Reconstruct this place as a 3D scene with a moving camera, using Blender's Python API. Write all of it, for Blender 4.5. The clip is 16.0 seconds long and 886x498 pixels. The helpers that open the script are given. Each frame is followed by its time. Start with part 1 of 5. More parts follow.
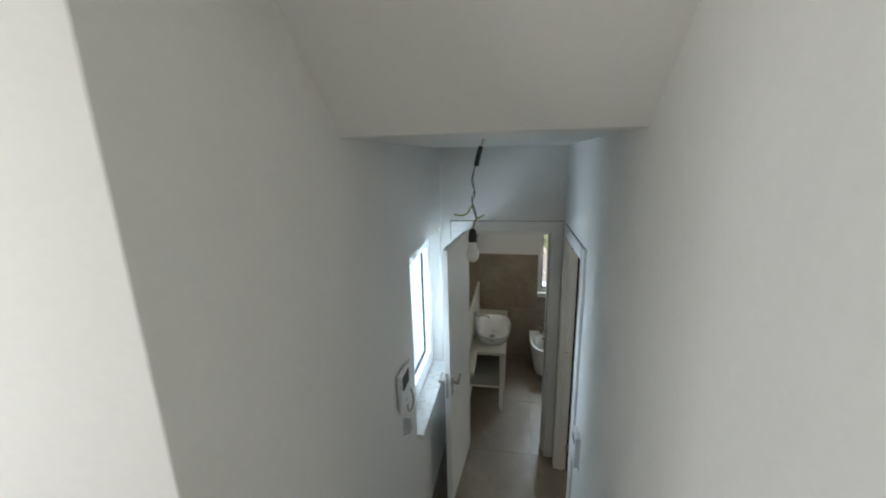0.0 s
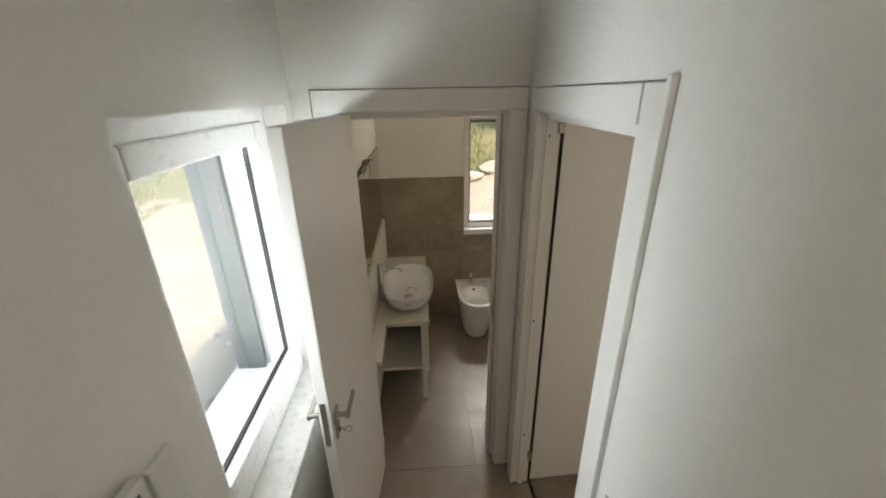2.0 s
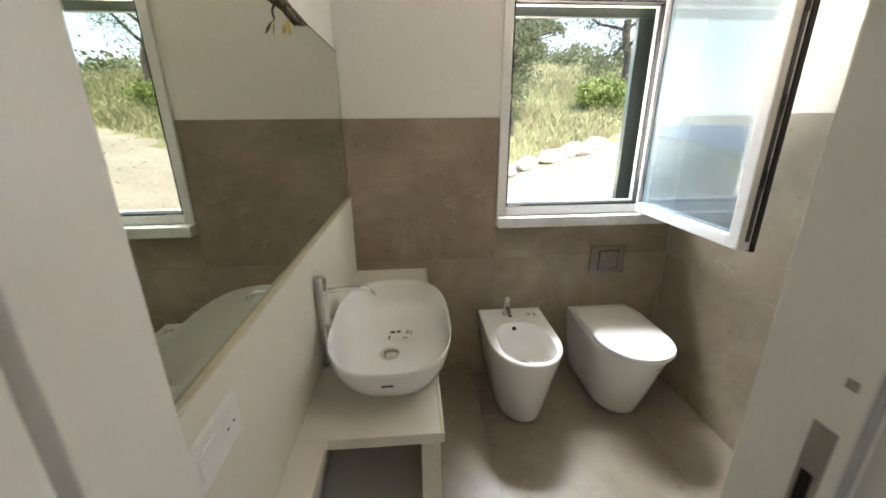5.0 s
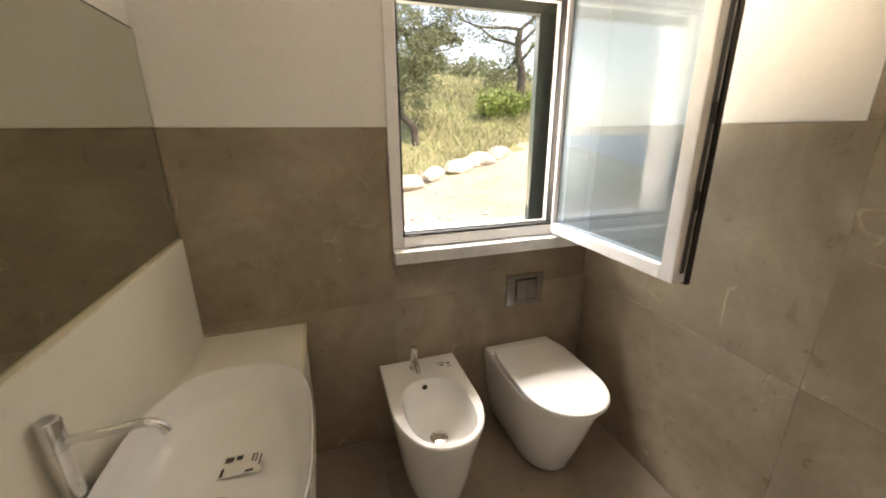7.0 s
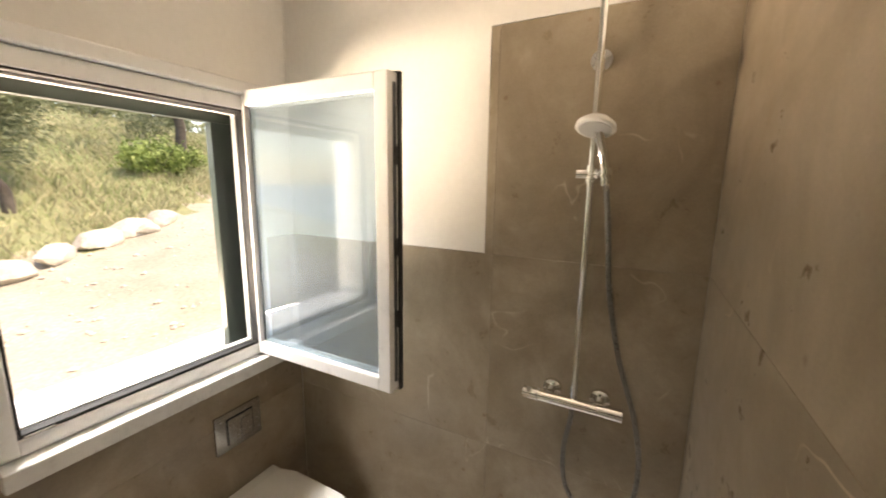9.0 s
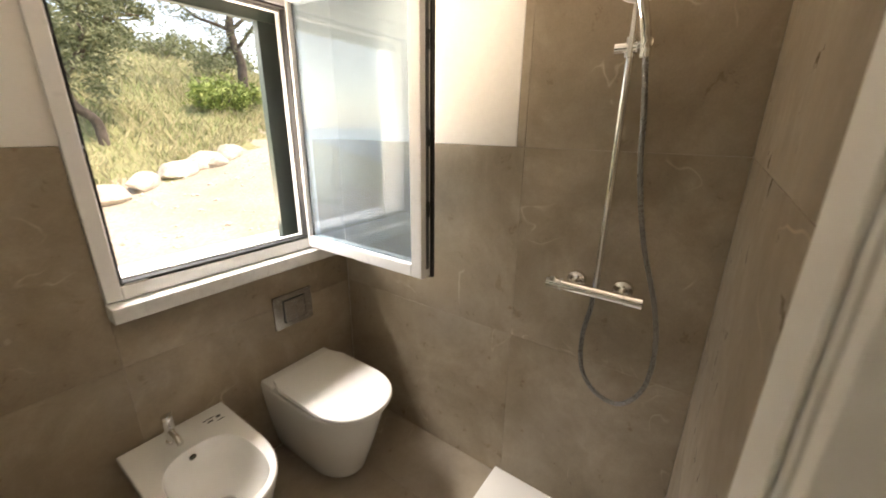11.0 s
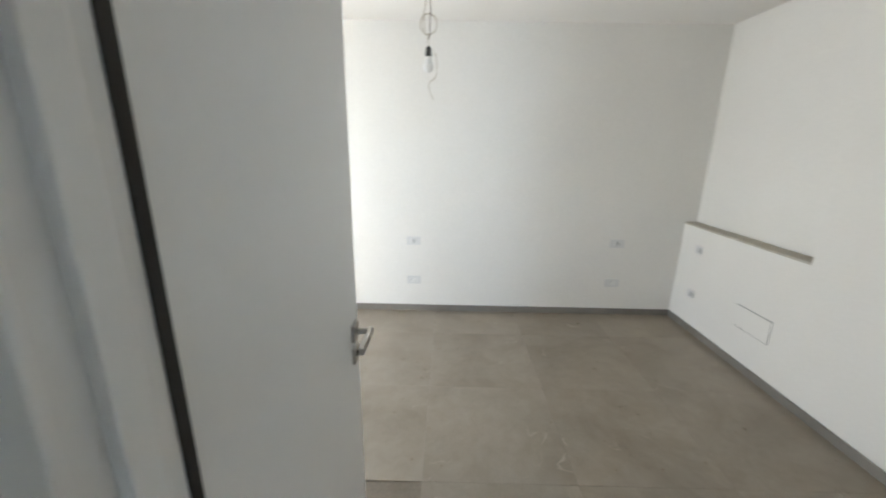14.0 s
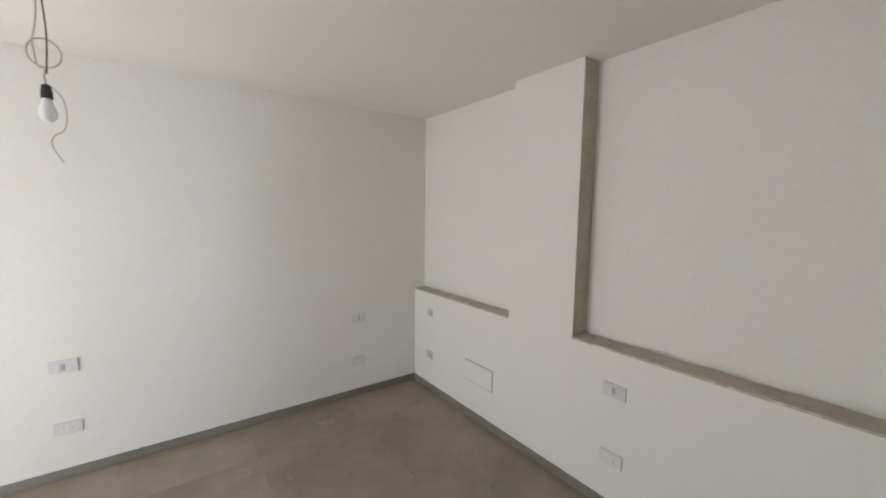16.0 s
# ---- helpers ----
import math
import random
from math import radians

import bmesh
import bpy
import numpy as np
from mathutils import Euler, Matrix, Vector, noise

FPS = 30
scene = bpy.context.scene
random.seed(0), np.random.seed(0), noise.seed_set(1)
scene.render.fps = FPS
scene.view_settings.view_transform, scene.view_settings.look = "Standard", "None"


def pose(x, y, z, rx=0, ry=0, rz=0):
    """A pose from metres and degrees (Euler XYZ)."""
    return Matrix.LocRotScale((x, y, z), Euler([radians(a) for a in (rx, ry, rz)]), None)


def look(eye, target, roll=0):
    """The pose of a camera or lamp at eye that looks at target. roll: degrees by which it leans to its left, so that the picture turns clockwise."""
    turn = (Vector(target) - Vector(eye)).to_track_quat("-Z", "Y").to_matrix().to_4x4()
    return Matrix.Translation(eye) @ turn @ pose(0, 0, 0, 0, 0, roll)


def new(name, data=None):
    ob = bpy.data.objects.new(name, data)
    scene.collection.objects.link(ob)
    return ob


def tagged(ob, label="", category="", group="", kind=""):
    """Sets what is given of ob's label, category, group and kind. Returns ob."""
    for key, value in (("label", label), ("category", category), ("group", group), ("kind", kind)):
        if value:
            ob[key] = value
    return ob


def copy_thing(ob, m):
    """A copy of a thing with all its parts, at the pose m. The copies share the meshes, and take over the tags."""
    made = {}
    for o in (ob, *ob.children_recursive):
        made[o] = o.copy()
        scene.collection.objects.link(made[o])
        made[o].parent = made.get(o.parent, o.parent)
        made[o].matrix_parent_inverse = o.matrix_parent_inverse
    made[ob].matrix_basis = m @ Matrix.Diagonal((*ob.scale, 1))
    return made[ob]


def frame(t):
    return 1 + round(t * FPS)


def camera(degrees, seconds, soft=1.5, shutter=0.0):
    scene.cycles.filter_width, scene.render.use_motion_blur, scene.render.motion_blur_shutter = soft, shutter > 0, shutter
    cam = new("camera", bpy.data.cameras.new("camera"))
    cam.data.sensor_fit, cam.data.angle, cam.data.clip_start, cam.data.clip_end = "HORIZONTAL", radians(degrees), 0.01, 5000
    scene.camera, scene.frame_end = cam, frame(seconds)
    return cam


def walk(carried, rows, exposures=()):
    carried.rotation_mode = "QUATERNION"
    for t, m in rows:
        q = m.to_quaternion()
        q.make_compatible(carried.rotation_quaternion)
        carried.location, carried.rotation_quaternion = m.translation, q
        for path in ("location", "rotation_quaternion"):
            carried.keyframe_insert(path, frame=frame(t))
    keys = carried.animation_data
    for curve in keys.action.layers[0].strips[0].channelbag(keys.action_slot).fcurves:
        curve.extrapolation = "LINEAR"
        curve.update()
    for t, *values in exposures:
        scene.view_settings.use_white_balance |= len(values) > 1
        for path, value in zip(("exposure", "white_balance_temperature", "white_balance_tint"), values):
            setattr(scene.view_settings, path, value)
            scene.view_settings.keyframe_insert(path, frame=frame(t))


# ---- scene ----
cam = camera(98.7, 16.0, soft=1.8, shutter=0.3)
PATH = [
    (0, (0.457, -4.877, 2.724), (0.093, -2.967, 2.254), -1.4),
    (0.5, (0.407, -4.467, 2.663), (0.3, -2.571, 2.034), -0.9),
    (1, (0.401, -4.126, 2.532), (0.456, -2.261, 1.813), -0.9),
    (1.5, (0.371, -3.814, 2.364), (0.46, -1.961, 1.618), -1.0),
    (2, (0.374, -3.485, 2.186), (0.479, -1.637, 1.428), -1.0),
    (2.5, (0.361, -3.224, 2.017), (0.481, -1.373, 1.268), -0.8),
    (3, (0.368, -2.956, 1.902), (0.489, -1.106, 1.151), -1.0),
    (3.5, (0.35, -2.68, 1.729), (0.482, -0.823, 0.999), -0.7),
    (4, (0.327, -2.382, 1.588), (0.461, -0.518, 0.876), -0.4),
    (6.3, (0.438, -1.631, 1.424), (0.711, 0.272, 0.872), -1.1),
    (6.5, (0.468, -1.585, 1.438), (0.819, 0.295, 0.853), -0.7),
    (7, (0.51, -1.545, 1.456), (1.092, 0.274, 0.863), -0.4),
    (7.5, (0.554, -1.499, 1.506), (1.357, 0.239, 0.927), -0.1),
    (8, (0.566, -1.436, 1.608), (1.671, 0.134, 1.049), 0.1),
    (8.5, (0.561, -1.416, 1.686), (2.069, -0.178, 1.25), 0.5),
    (8.7, (0.542, -1.413, 1.721), (2.166, -0.305, 1.355), 0.8),
    (9.7, (0.535, -1.435, 1.66), (2.40, -0.82, 1.20), 0.9),
    (10.8, (0.524, -1.488, 1.535), (2.137, -0.439, 0.989), 0.7),
    (11, (0.501, -1.532, 1.542), (2.053, -0.434, 0.922), 0.7),
    (11.5, (0.456, -1.676, 1.564), (1.797, -0.375, 0.85), 0.8),
    (12, (0.442, -1.842, 1.573), (1.545, -0.339, 0.849), 0.3),
    (12.5, (0.479, -2.039, 1.612), (1.526, -0.494, 0.891), 0.2),
    (13, (0.529, -2.152, 1.629), (1.804, -0.768, 0.95), 0.3),
    (13.5, (0.602, -2.174, 1.625), (2.339, -1.38, 1.033), 1.3),
    (14, (0.668, -2.155, 1.663), (2.597, -2.131, 1.135), 0.9),
    (14.5, (0.785, -2.117, 1.643), (2.662, -2.661, 1.217), 1.2),
    (15, (0.864, -2.135, 1.656), (2.630, -3.009, 1.311), 1.0),
    (15.5, (0.948, -2.235, 1.68), (2.600, -3.334, 1.426), 1.0),
    (16, (1.014, -2.391, 1.751), (2.624, -3.562, 1.562), 0.8),
]
EXPOSURES = [(0.0, 1.15, 6450, 8), (0.5, 1.38, 7450, 14), (1.0, 1.85, 7550, 14), (1.5, 1.83, 7750, 14), (2.5, 1.08, 8700, 19), (3.0, 1.13, 8400, 14), (3.5, 1.88, 7400, 12), (4.0, 2.33, 6100, 10), (6.3, 1.98, 9000, 21), (8.0, 1.93, 9000, 21), (8.5, 1.83, 9000, 21), (11.0, 1.98, 8900, 21), (12.0, 2.08, 9000, 21), (12.5, 2.06, 7050, 12), (13.3, 1.78, 6150, 10), (14.0, 1.63, 6250, 10), (14.7, 1.6, 6250, 12), (15.2, 1.53, 6400, 14), (16.0, 1.36, 6500, 14)]

walk(cam, [(t, look(eye, target, roll)) for t, eye, target, roll in PATH], exposures=EXPOSURES)

# ---- world, sun and added fill lamps ----
SUN_EL, SUN_AZ = 58.0, 150.0          # degrees; azimuth clockwise from +y
world = bpy.data.worlds.new("world")
scene.world = world
world.use_nodes = True
wn = world.node_tree.nodes
sky = wn.new("ShaderNodeTexSky")
sky.sky_type, sky.sun_disc = "NISHITA", False
sky.sun_elevation, sky.sun_rotation = radians(SUN_EL), radians(SUN_AZ)
sky.altitude, sky.air_density, sky.dust_density = 70.0, 1.0, 0.9
wn["Background"].inputs["Strength"].default_value = 0.15
world.node_tree.links.new(sky.outputs["Color"], wn["Background"].inputs["Color"])

sun_dir = Vector((math.sin(radians(SUN_AZ)) * math.cos(radians(SUN_EL)), math.cos(radians(SUN_AZ)) * math.cos(radians(SUN_EL)), math.sin(radians(SUN_EL))))
sun = new("sun", bpy.data.lights.new("sun", "SUN"))
sun.data.energy, sun.data.angle, sun.data.color = 2.0, radians(0.5), (1.0, 0.95, 0.88)
sun.matrix_world = look(sun_dir * 60, (0, 0, 0))


def fill_lamp(name, eye, target, width, height, watts, colour, spread=180):
    """An area lamp, in or outside an opening, added in place of daylight."""
    lamp = new(name, bpy.data.lights.new(name, "AREA"))
    lamp.data.shape, lamp.data.size, lamp.data.size_y = "RECTANGLE", width, height
    lamp.data.energy, lamp.data.color, lamp.data.spread = watts, colour, radians(spread)
    lamp.matrix_world = look(eye, target)
    return lamp


fill_lamp("bedroom_window_light", (3.13, 0.32, 1.12), (3.13, -3.0, 0.85), 1.5, 2.1, 14, (0.76, 0.88, 1.0))
# added low outside the balcony door, imitating light off the ground
fill_lamp("bedroom_bounce_fill", (3.13, 0.45, 0.25), (3.13, -1.6, 2.6), 1.5, 0.4, 13, (1.0, 0.86, 0.66))
# added at an unseen landing opening to light the stairs
fill_lamp("upstairs_fill", (-1.72, -5.4, 2.5), (0.6, -3.2, 1.8), 1.2, 1.9, 12.5, (1.0, 0.97, 0.93))
# added outside above the bathroom window, out of view, as extra sky light
fill_lamp("bathroom_sky_fill", (0.95, 0.60, 2.30), (1.65, -1.4, 0.8), 0.85, 0.36, 40, (0.76, 0.88, 1.0))
# added outside below the sill, out of view, as light off the ground
fill_lamp("bathroom_bounce_fill", (0.75, 1.30, 0.44), (1.20, -1.1, 2.1), 1.20, 0.40, 72, (1.0, 0.95, 0.86))
# hidden in the head pocket, standing in for sky light
fill_lamp("stair_window_light", (-0.455, -2.32, 2.185), (0.50, -2.42, 1.62), 0.80, 0.09, 2, (0.80, 0.90, 1.0), 130)
# added outside, out of view, to brighten the passage's east wall
fill_lamp("stair_outside_fill", (-1.0, -2.75, 1.55), (0.8, -2.65, 1.55), 0.8, 1.1, 20, (0.62, 0.80, 1.0))


# ---- materials ----
def material(name, rough=0.5, metal=0.0, colour=(0.8, 0.8, 0.8)):
    m = bpy.data.materials.new(name)
    m.use_nodes = True
    b = m.node_tree.nodes["Principled BSDF"]
    b.inputs["Base Color"].default_value = (*colour, 1)
    b.inputs["Roughness"].default_value, b.inputs["Metallic"].default_value = rough, metal
    return m, m.node_tree.nodes, m.node_tree.links, b


def noise_node(nt, links, scale, detail=5.0, rough=0.55, vec=None, distort=0.0):
    n = nt.new("ShaderNodeTexNoise")
    n.inputs["Scale"].default_value, n.inputs["Detail"].default_value = scale, detail
    n.inputs["Roughness"].default_value, n.inputs["Distortion"].default_value = rough, distort
    if vec is not None:
        links.new(vec, n.inputs["Vector"])
    return n


def ramp(nt, links, src, stops):
    r = nt.new("ShaderNodeValToRGB")
    while len(r.color_ramp.elements) < len(stops):
        r.color_ramp.elements.new(0.5)
    for e, (p, c) in zip(r.color_ramp.elements, stops):
        e.position, e.color = p, (*c, 1)
    links.new(src, r.inputs["Fac"])
    return r.outputs["Color"]


def mix(nt, links, fac, a, b, mode="MIX"):
    m = nt.new("ShaderNodeMix")
    m.data_type, m.blend_type = "RGBA", mode
    for key, val in ((0, fac), (6, a), (7, b)):
        if isinstance(val, bpy.types.NodeSocket):
            links.new(val, m.inputs[key])
        elif key == 0:
            m.inputs[0].default_value = val
        else:
            m.inputs[key].default_value = (*val, 1)
    return m.outputs[2]


def bump(nt, links, b, height, strength, distance=0.01):
    n = nt.new("ShaderNodeBump")
    n.inputs["Strength"].default_value, n.inputs["Distance"].default_value = strength, distance
    links.new(height, n.inputs["Height"])
    links.new(n.outputs["Normal"], b.inputs["Normal"])


def place_vec(nt):
    return nt.new("ShaderNodeNewGeometry").outputs["Position"]


def mat_two(name, c0, c1, scale, rough=0.5, fine=0.0, fine_scale=60.0, bump_s=0.0, metal=0.0, random_amount=0.0):
    """A surface with a broad and a fine variation of colour and a fine relief."""
    m, nt, links, b = material(name, rough, metal, c0)
    vec = place_vec(nt)
    big = noise_node(nt, links, scale, 4, 0.6, vec)
    small = noise_node(nt, links, fine_scale, 6, 0.65, vec)
    col = ramp(nt, links, big.outputs["Fac"], [(0.3, c0), (0.7, c1)])
    if fine:
        dark = ramp(nt, links, small.outputs["Fac"], [(0.3, (1 - fine,) * 3), (0.65, (1, 1, 1))])
        col = mix(nt, links, 1.0, col, dark, "MULTIPLY")
    if random_amount:
        info = nt.new("ShaderNodeObjectInfo")
        tone = ramp(nt, links, info.outputs["Random"], [(0, (1 - random_amount,) * 3), (1, (1, 1, 1))])
        col = mix(nt, links, 1.0, col, tone, "MULTIPLY")
    links.new(col, b.inputs["Base Color"])
    r = ramp(nt, links, small.outputs["Fac"], [(0.3, (max(0, rough - 0.08),) * 3), (0.7, (min(1, rough + 0.08),) * 3)])
    links.new(r, b.inputs["Roughness"])
    if bump_s:
        bump(nt, links, b, small.outputs["Fac"], bump_s, 0.004)
    return m


def mat_tile(name, c0, c1, c2, rough, vein=0.5, sc=2.2):
    """Stone-look porcelain: clouds, pale scratches and small rusty specks; every tile shifted against the next."""
    m, nt, links, b = material(name, rough, 0, c0)
    info = nt.new("ShaderNodeObjectInfo")
    vec = nt.new("ShaderNodeVectorMath")
    vec.operation = "MULTIPLY_ADD"
    links.new(info.outputs["Random"], vec.inputs[0])
    vec.inputs[1].default_value = (37.0, 23.0, 51.0)
    links.new(place_vec(nt), vec.inputs[2])
    v = vec.outputs[0]
    clouds = noise_node(nt, links, sc, 6, 0.62, v, 0.6)
    mid = noise_node(nt, links, sc * 5.5, 7, 0.7, v, 0.3)
    grain = noise_node(nt, links, 160, 3, 0.6, v)
    col = ramp(nt, links, clouds.outputs["Fac"], [(0.28, c0), (0.5, c1), (0.74, c2)])
    col = mix(nt, links, 0.55, col, ramp(nt, links, mid.outputs["Fac"], [(0.3, (0.78, 0.76, 0.74)), (0.7, (1.1, 1.1, 1.1))]), "MULTIPLY")
    wave = nt.new("ShaderNodeTexNoise")
    wave.inputs["Scale"].default_value, wave.inputs["Detail"].default_value, wave.inputs["Distortion"].default_value = 1.7, 3, 1.4
    links.new(v, wave.inputs["Vector"])
    line = ramp(nt, links, wave.outputs["Fac"], [(0.492, (0, 0, 0)), (0.5, (1, 1, 1)), (0.508, (0, 0, 0))])
    patch = ramp(nt, links, noise_node(nt, links, 3.1, 3, 0.6, v).outputs["Fac"], [(0.55, (0, 0, 0)), (0.68, (vein,) * 3)])
    col = mix(nt, links, mix(nt, links, 1.0, line, patch, "MULTIPLY"), col, tuple(min(1, q * 1.75) for q in c2))
    speck = nt.new("ShaderNodeTexVoronoi")
    speck.inputs["Scale"].default_value = 7.0
    links.new(v, speck.inputs["Vector"])
    dots = ramp(nt, links, speck.outputs["Distance"], [(0.03, (0.5, 0.5, 0.5)), (0.07, (0, 0, 0))])
    col = mix(nt, links, dots, col, (0.16, 0.075, 0.03))
    col = mix(nt, links, 0.25, col, ramp(nt, links, grain.outputs["Fac"], [(0.3, (0.7, 0.7, 0.7)), (0.7, (1.15, 1.15, 1.15))]), "MULTIPLY")
    links.new(col, b.inputs["Base Color"])
    links.new(ramp(nt, links, mid.outputs["Fac"], [(0.3, (rough - 0.1,) * 3), (0.7, (rough + 0.12,) * 3)]), b.inputs["Roughness"])
    bump(nt, links, b, grain.outputs["Fac"], 0.12, 0.002)
    return m


PLASTER = mat_two("white_plaster", (0.80, 0.785, 0.75), (0.84, 0.825, 0.79), 0.9, 0.75, 0.04, 45, 0.18)
CEILING = mat_two("ceiling_paint", (0.80, 0.785, 0.755), (0.83, 0.815, 0.785), 0.7, 0.8, 0.03, 50, 0.12)
ROUGH_LEDGE = mat_two("grey_beige_plaster", (0.50, 0.46, 0.38), (0.61, 0.57, 0.48), 7, 0.85, 0.25, 40, 0.5)
LACQUER = mat_two("white_lacquer", (0.79, 0.775, 0.74), (0.82, 0.805, 0.77), 1.2, 0.36, 0.02, 30, 0.03)
UPVC = mat_two("white_upvc", (0.80, 0.80, 0.79), (0.83, 0.83, 0.82), 2, 0.32, 0.02, 30, 0.02)
WALL_TILE = mat_tile("beige_wall_tile", (0.23, 0.182, 0.128), (0.325, 0.268, 0.197), (0.47, 0.40, 0.31), 0.34, 0.6)
FLOOR_TILE = mat_tile("greige_floor_tile", (0.235, 0.195, 0.15), (0.30, 0.255, 0.20), (0.35, 0.30, 0.24), 0.36, 0.45, 1.8)
GROUT = mat_two("grout", (0.22, 0.18, 0.135), (0.28, 0.235, 0.18), 9, 0.9, 0.2, 80, 0.2)
SKIRT = mat_two("grey_skirting", (0.21, 0.195, 0.175), (0.26, 0.24, 0.215), 4, 0.5, 0.15, 60, 0.08)
MARBLE = mat_two("white_marble", (0.66, 0.66, 0.65), (0.80, 0.80, 0.79), 6, 0.3, 0.12, 25, 0.05)
CERAMIC = mat_two("white_ceramic", (0.80, 0.795, 0.77), (0.82, 0.815, 0.79), 3, 0.1, 0.0, 40, 0.0)
CORIAN = mat_two("cream_counter", (0.72, 0.69, 0.60), (0.75, 0.72, 0.63), 3, 0.42, 0.03, 60, 0.04)
CREAM_EDGE = mat_two("raw_board_edge", (0.62, 0.56, 0.40), (0.70, 0.64, 0.48), 12, 0.6, 0.1, 60, 0.1)
PLASTIC = mat_two("white_plastic", (0.76, 0.76, 0.74), (0.79, 0.79, 0.77), 4, 0.4, 0.02, 60, 0.0)
PLATE = mat_two("plate_plastic", (0.69, 0.69, 0.68), (0.73, 0.73, 0.72), 4, 0.4, 0.02, 60, 0.0)
GREY_PLASTIC = mat_two("grey_plastic", (0.42, 0.43, 0.43), (0.46, 0.47, 0.47), 6, 0.45, 0.05, 60, 0.0)
BLACK = mat_two("black_plastic", (0.012, 0.012, 0.012), (0.022, 0.021, 0.02), 12, 0.45, 0.1, 60, 0.05)
RUBBER = mat_two("black_rubber", (0.012, 0.012, 0.013), (0.02, 0.02, 0.02), 12, 0.7, 0.1, 60, 0.0)
CHROME, _, _, _ = material("chrome", 0.09, 1.0, (0.78, 0.78, 0.77))
SATIN = mat_two("satin_steel", (0.42, 0.40, 0.37), (0.48, 0.46, 0.43), 8, 0.33, 0.08, 120, 0.02, 1.0)
STEEL_HOSE = mat_two("steel_hose", (0.28, 0.28, 0.28), (0.36, 0.36, 0.35), 8, 0.28, 0.2, 300, 0.3, 1.0)
FLUSH = mat_two("satin_chrome_plate", (0.30, 0.29, 0.275), (0.36, 0.35, 0.33), 8, 0.22, 0.08, 120, 0.02, 1.0)
GREEN = mat_two("dark_green_shutter_paint", (0.006, 0.018, 0.013), (0.010, 0.026, 0.019), 5, 0.45, 0.2, 40, 0.1)
SLATE = mat_two("weathered_dark_paint", (0.05, 0.06, 0.07), (0.10, 0.105, 0.11), 6, 0.6, 0.35, 30, 0.25)
PALE = mat_two("exterior_render", (0.72, 0.68, 0.60), (0.78, 0.74, 0.66), 2, 0.85, 0.1, 40, 0.3)
INK = mat_two("printed_ink", (0.03, 0.03, 0.03), (0.05, 0.05, 0.05), 20, 0.7)
PAPER = mat_two("label_paper", (0.74, 0.72, 0.66), (0.78, 0.76, 0.70), 20, 0.6)
BROWN_WIRE = mat_two("brown_wire", (0.09, 0.055, 0.035), (0.13, 0.085, 0.055), 20, 0.5)
BLUE_WIRE = mat_two("blue_wire", (0.05, 0.09, 0.17), (0.07, 0.12, 0.21), 20, 0.45)
YELLOW_WIRE = mat_two("yellow_green_wire", (0.42, 0.40, 0.07), (0.26, 0.33, 0.05), 90, 0.5)
BEIGE_WIRE = mat_two("beige_wire", (0.45, 0.41, 0.33), (0.52, 0.48, 0.40), 20, 0.5)
TWIG = mat_two("dry_twig", (0.10, 0.075, 0.05), (0.20, 0.16, 0.11), 30, 0.8, 0.3, 80, 0.4)
DRY_LEAF = mat_two("dry_yellow_leaf", (0.30, 0.21, 0.04), (0.40, 0.30, 0.08), 30, 0.6, 0.2, 90)
# near-black that paints the shade inside gaps and holes
DARK = mat_two("cavity_shade", (0.02, 0.018, 0.015), (0.03, 0.027, 0.022), 10, 0.9)

MIRROR, _, _, _ = material("mirror_silver", 0.015, 1.0, (0.60, 0.63, 0.54))
GLASS, gn, gl, gb = material("window_glass", 0.0, 0.0, (0.93, 0.97, 0.95))
gb.inputs["Transmission Weight"].default_value, gb.inputs["IOR"].default_value = 1.0, 1.5
COATED, cn_, cl_, cb_ = material("coated_glass", 0.0, 0.0, (0.50, 0.62, 0.70))
cb_.inputs["Transmission Weight"].default_value, cb_.inputs["IOR"].default_value = 0.84, 1.6
BULB, bn, bl, bb = material("frosted_bulb", 0.35, 0.0, (0.80, 0.79, 0.76))
bb.inputs["Transmission Weight"].default_value = 0.25

ROCK = mat_two("pale_limestone", (0.50, 0.44, 0.35), (0.66, 0.61, 0.53), 2.2, 0.9, 0.35, 14, 0.8, 0, 0.15)
BARK = mat_two("olive_bark", (0.06, 0.048, 0.036), (0.12, 0.10, 0.08), 5, 0.95, 0.4, 30, 0.9)


def mat_leaf(name, c0, c1, c2, rough=0.6):
    m, nt, links, b = material(name, rough, 0, c0)
    g = nt.new("ShaderNodeNewGeometry")
    col = ramp(nt, links, g.outputs["Random Per Island"], [(0, c0), (0.5, c1), (1, c2)])
    patch = noise_node(nt, links, 0.6, 3, 0.6, g.outputs["Position"])
    col = mix(nt, links, 0.6, col, ramp(nt, links, patch.outputs["Fac"], [(0.35, (0.6, 0.62, 0.55)), (0.65, (1.1, 1.1, 1.1))]), "MULTIPLY")
    links.new(col, b.inputs["Base Color"])
    return m


OLIVE = mat_leaf("olive_leaves", (0.09, 0.115, 0.05), (0.14, 0.165, 0.08), (0.21, 0.23, 0.135))
BUSH = mat_leaf("bush_leaves", (0.11, 0.18, 0.035), (0.18, 0.26, 0.06), (0.27, 0.33, 0.10))
STRAW = mat_leaf("dry_grass", (0.31, 0.29, 0.16), (0.38, 0.35, 0.21), (0.18, 0.25, 0.09), 0.8)
HILL = mat_two("dry_hillside", (0.30, 0.28, 0.16), (0.18, 0.23, 0.09), 0.25, 0.95, 0.35, 5, 0.8)
GRAVEL = mat_two("pale_gravel", (0.34, 0.30, 0.23), (0.48, 0.435, 0.35), 0.8, 0.95, 0.35, 22, 0.9)
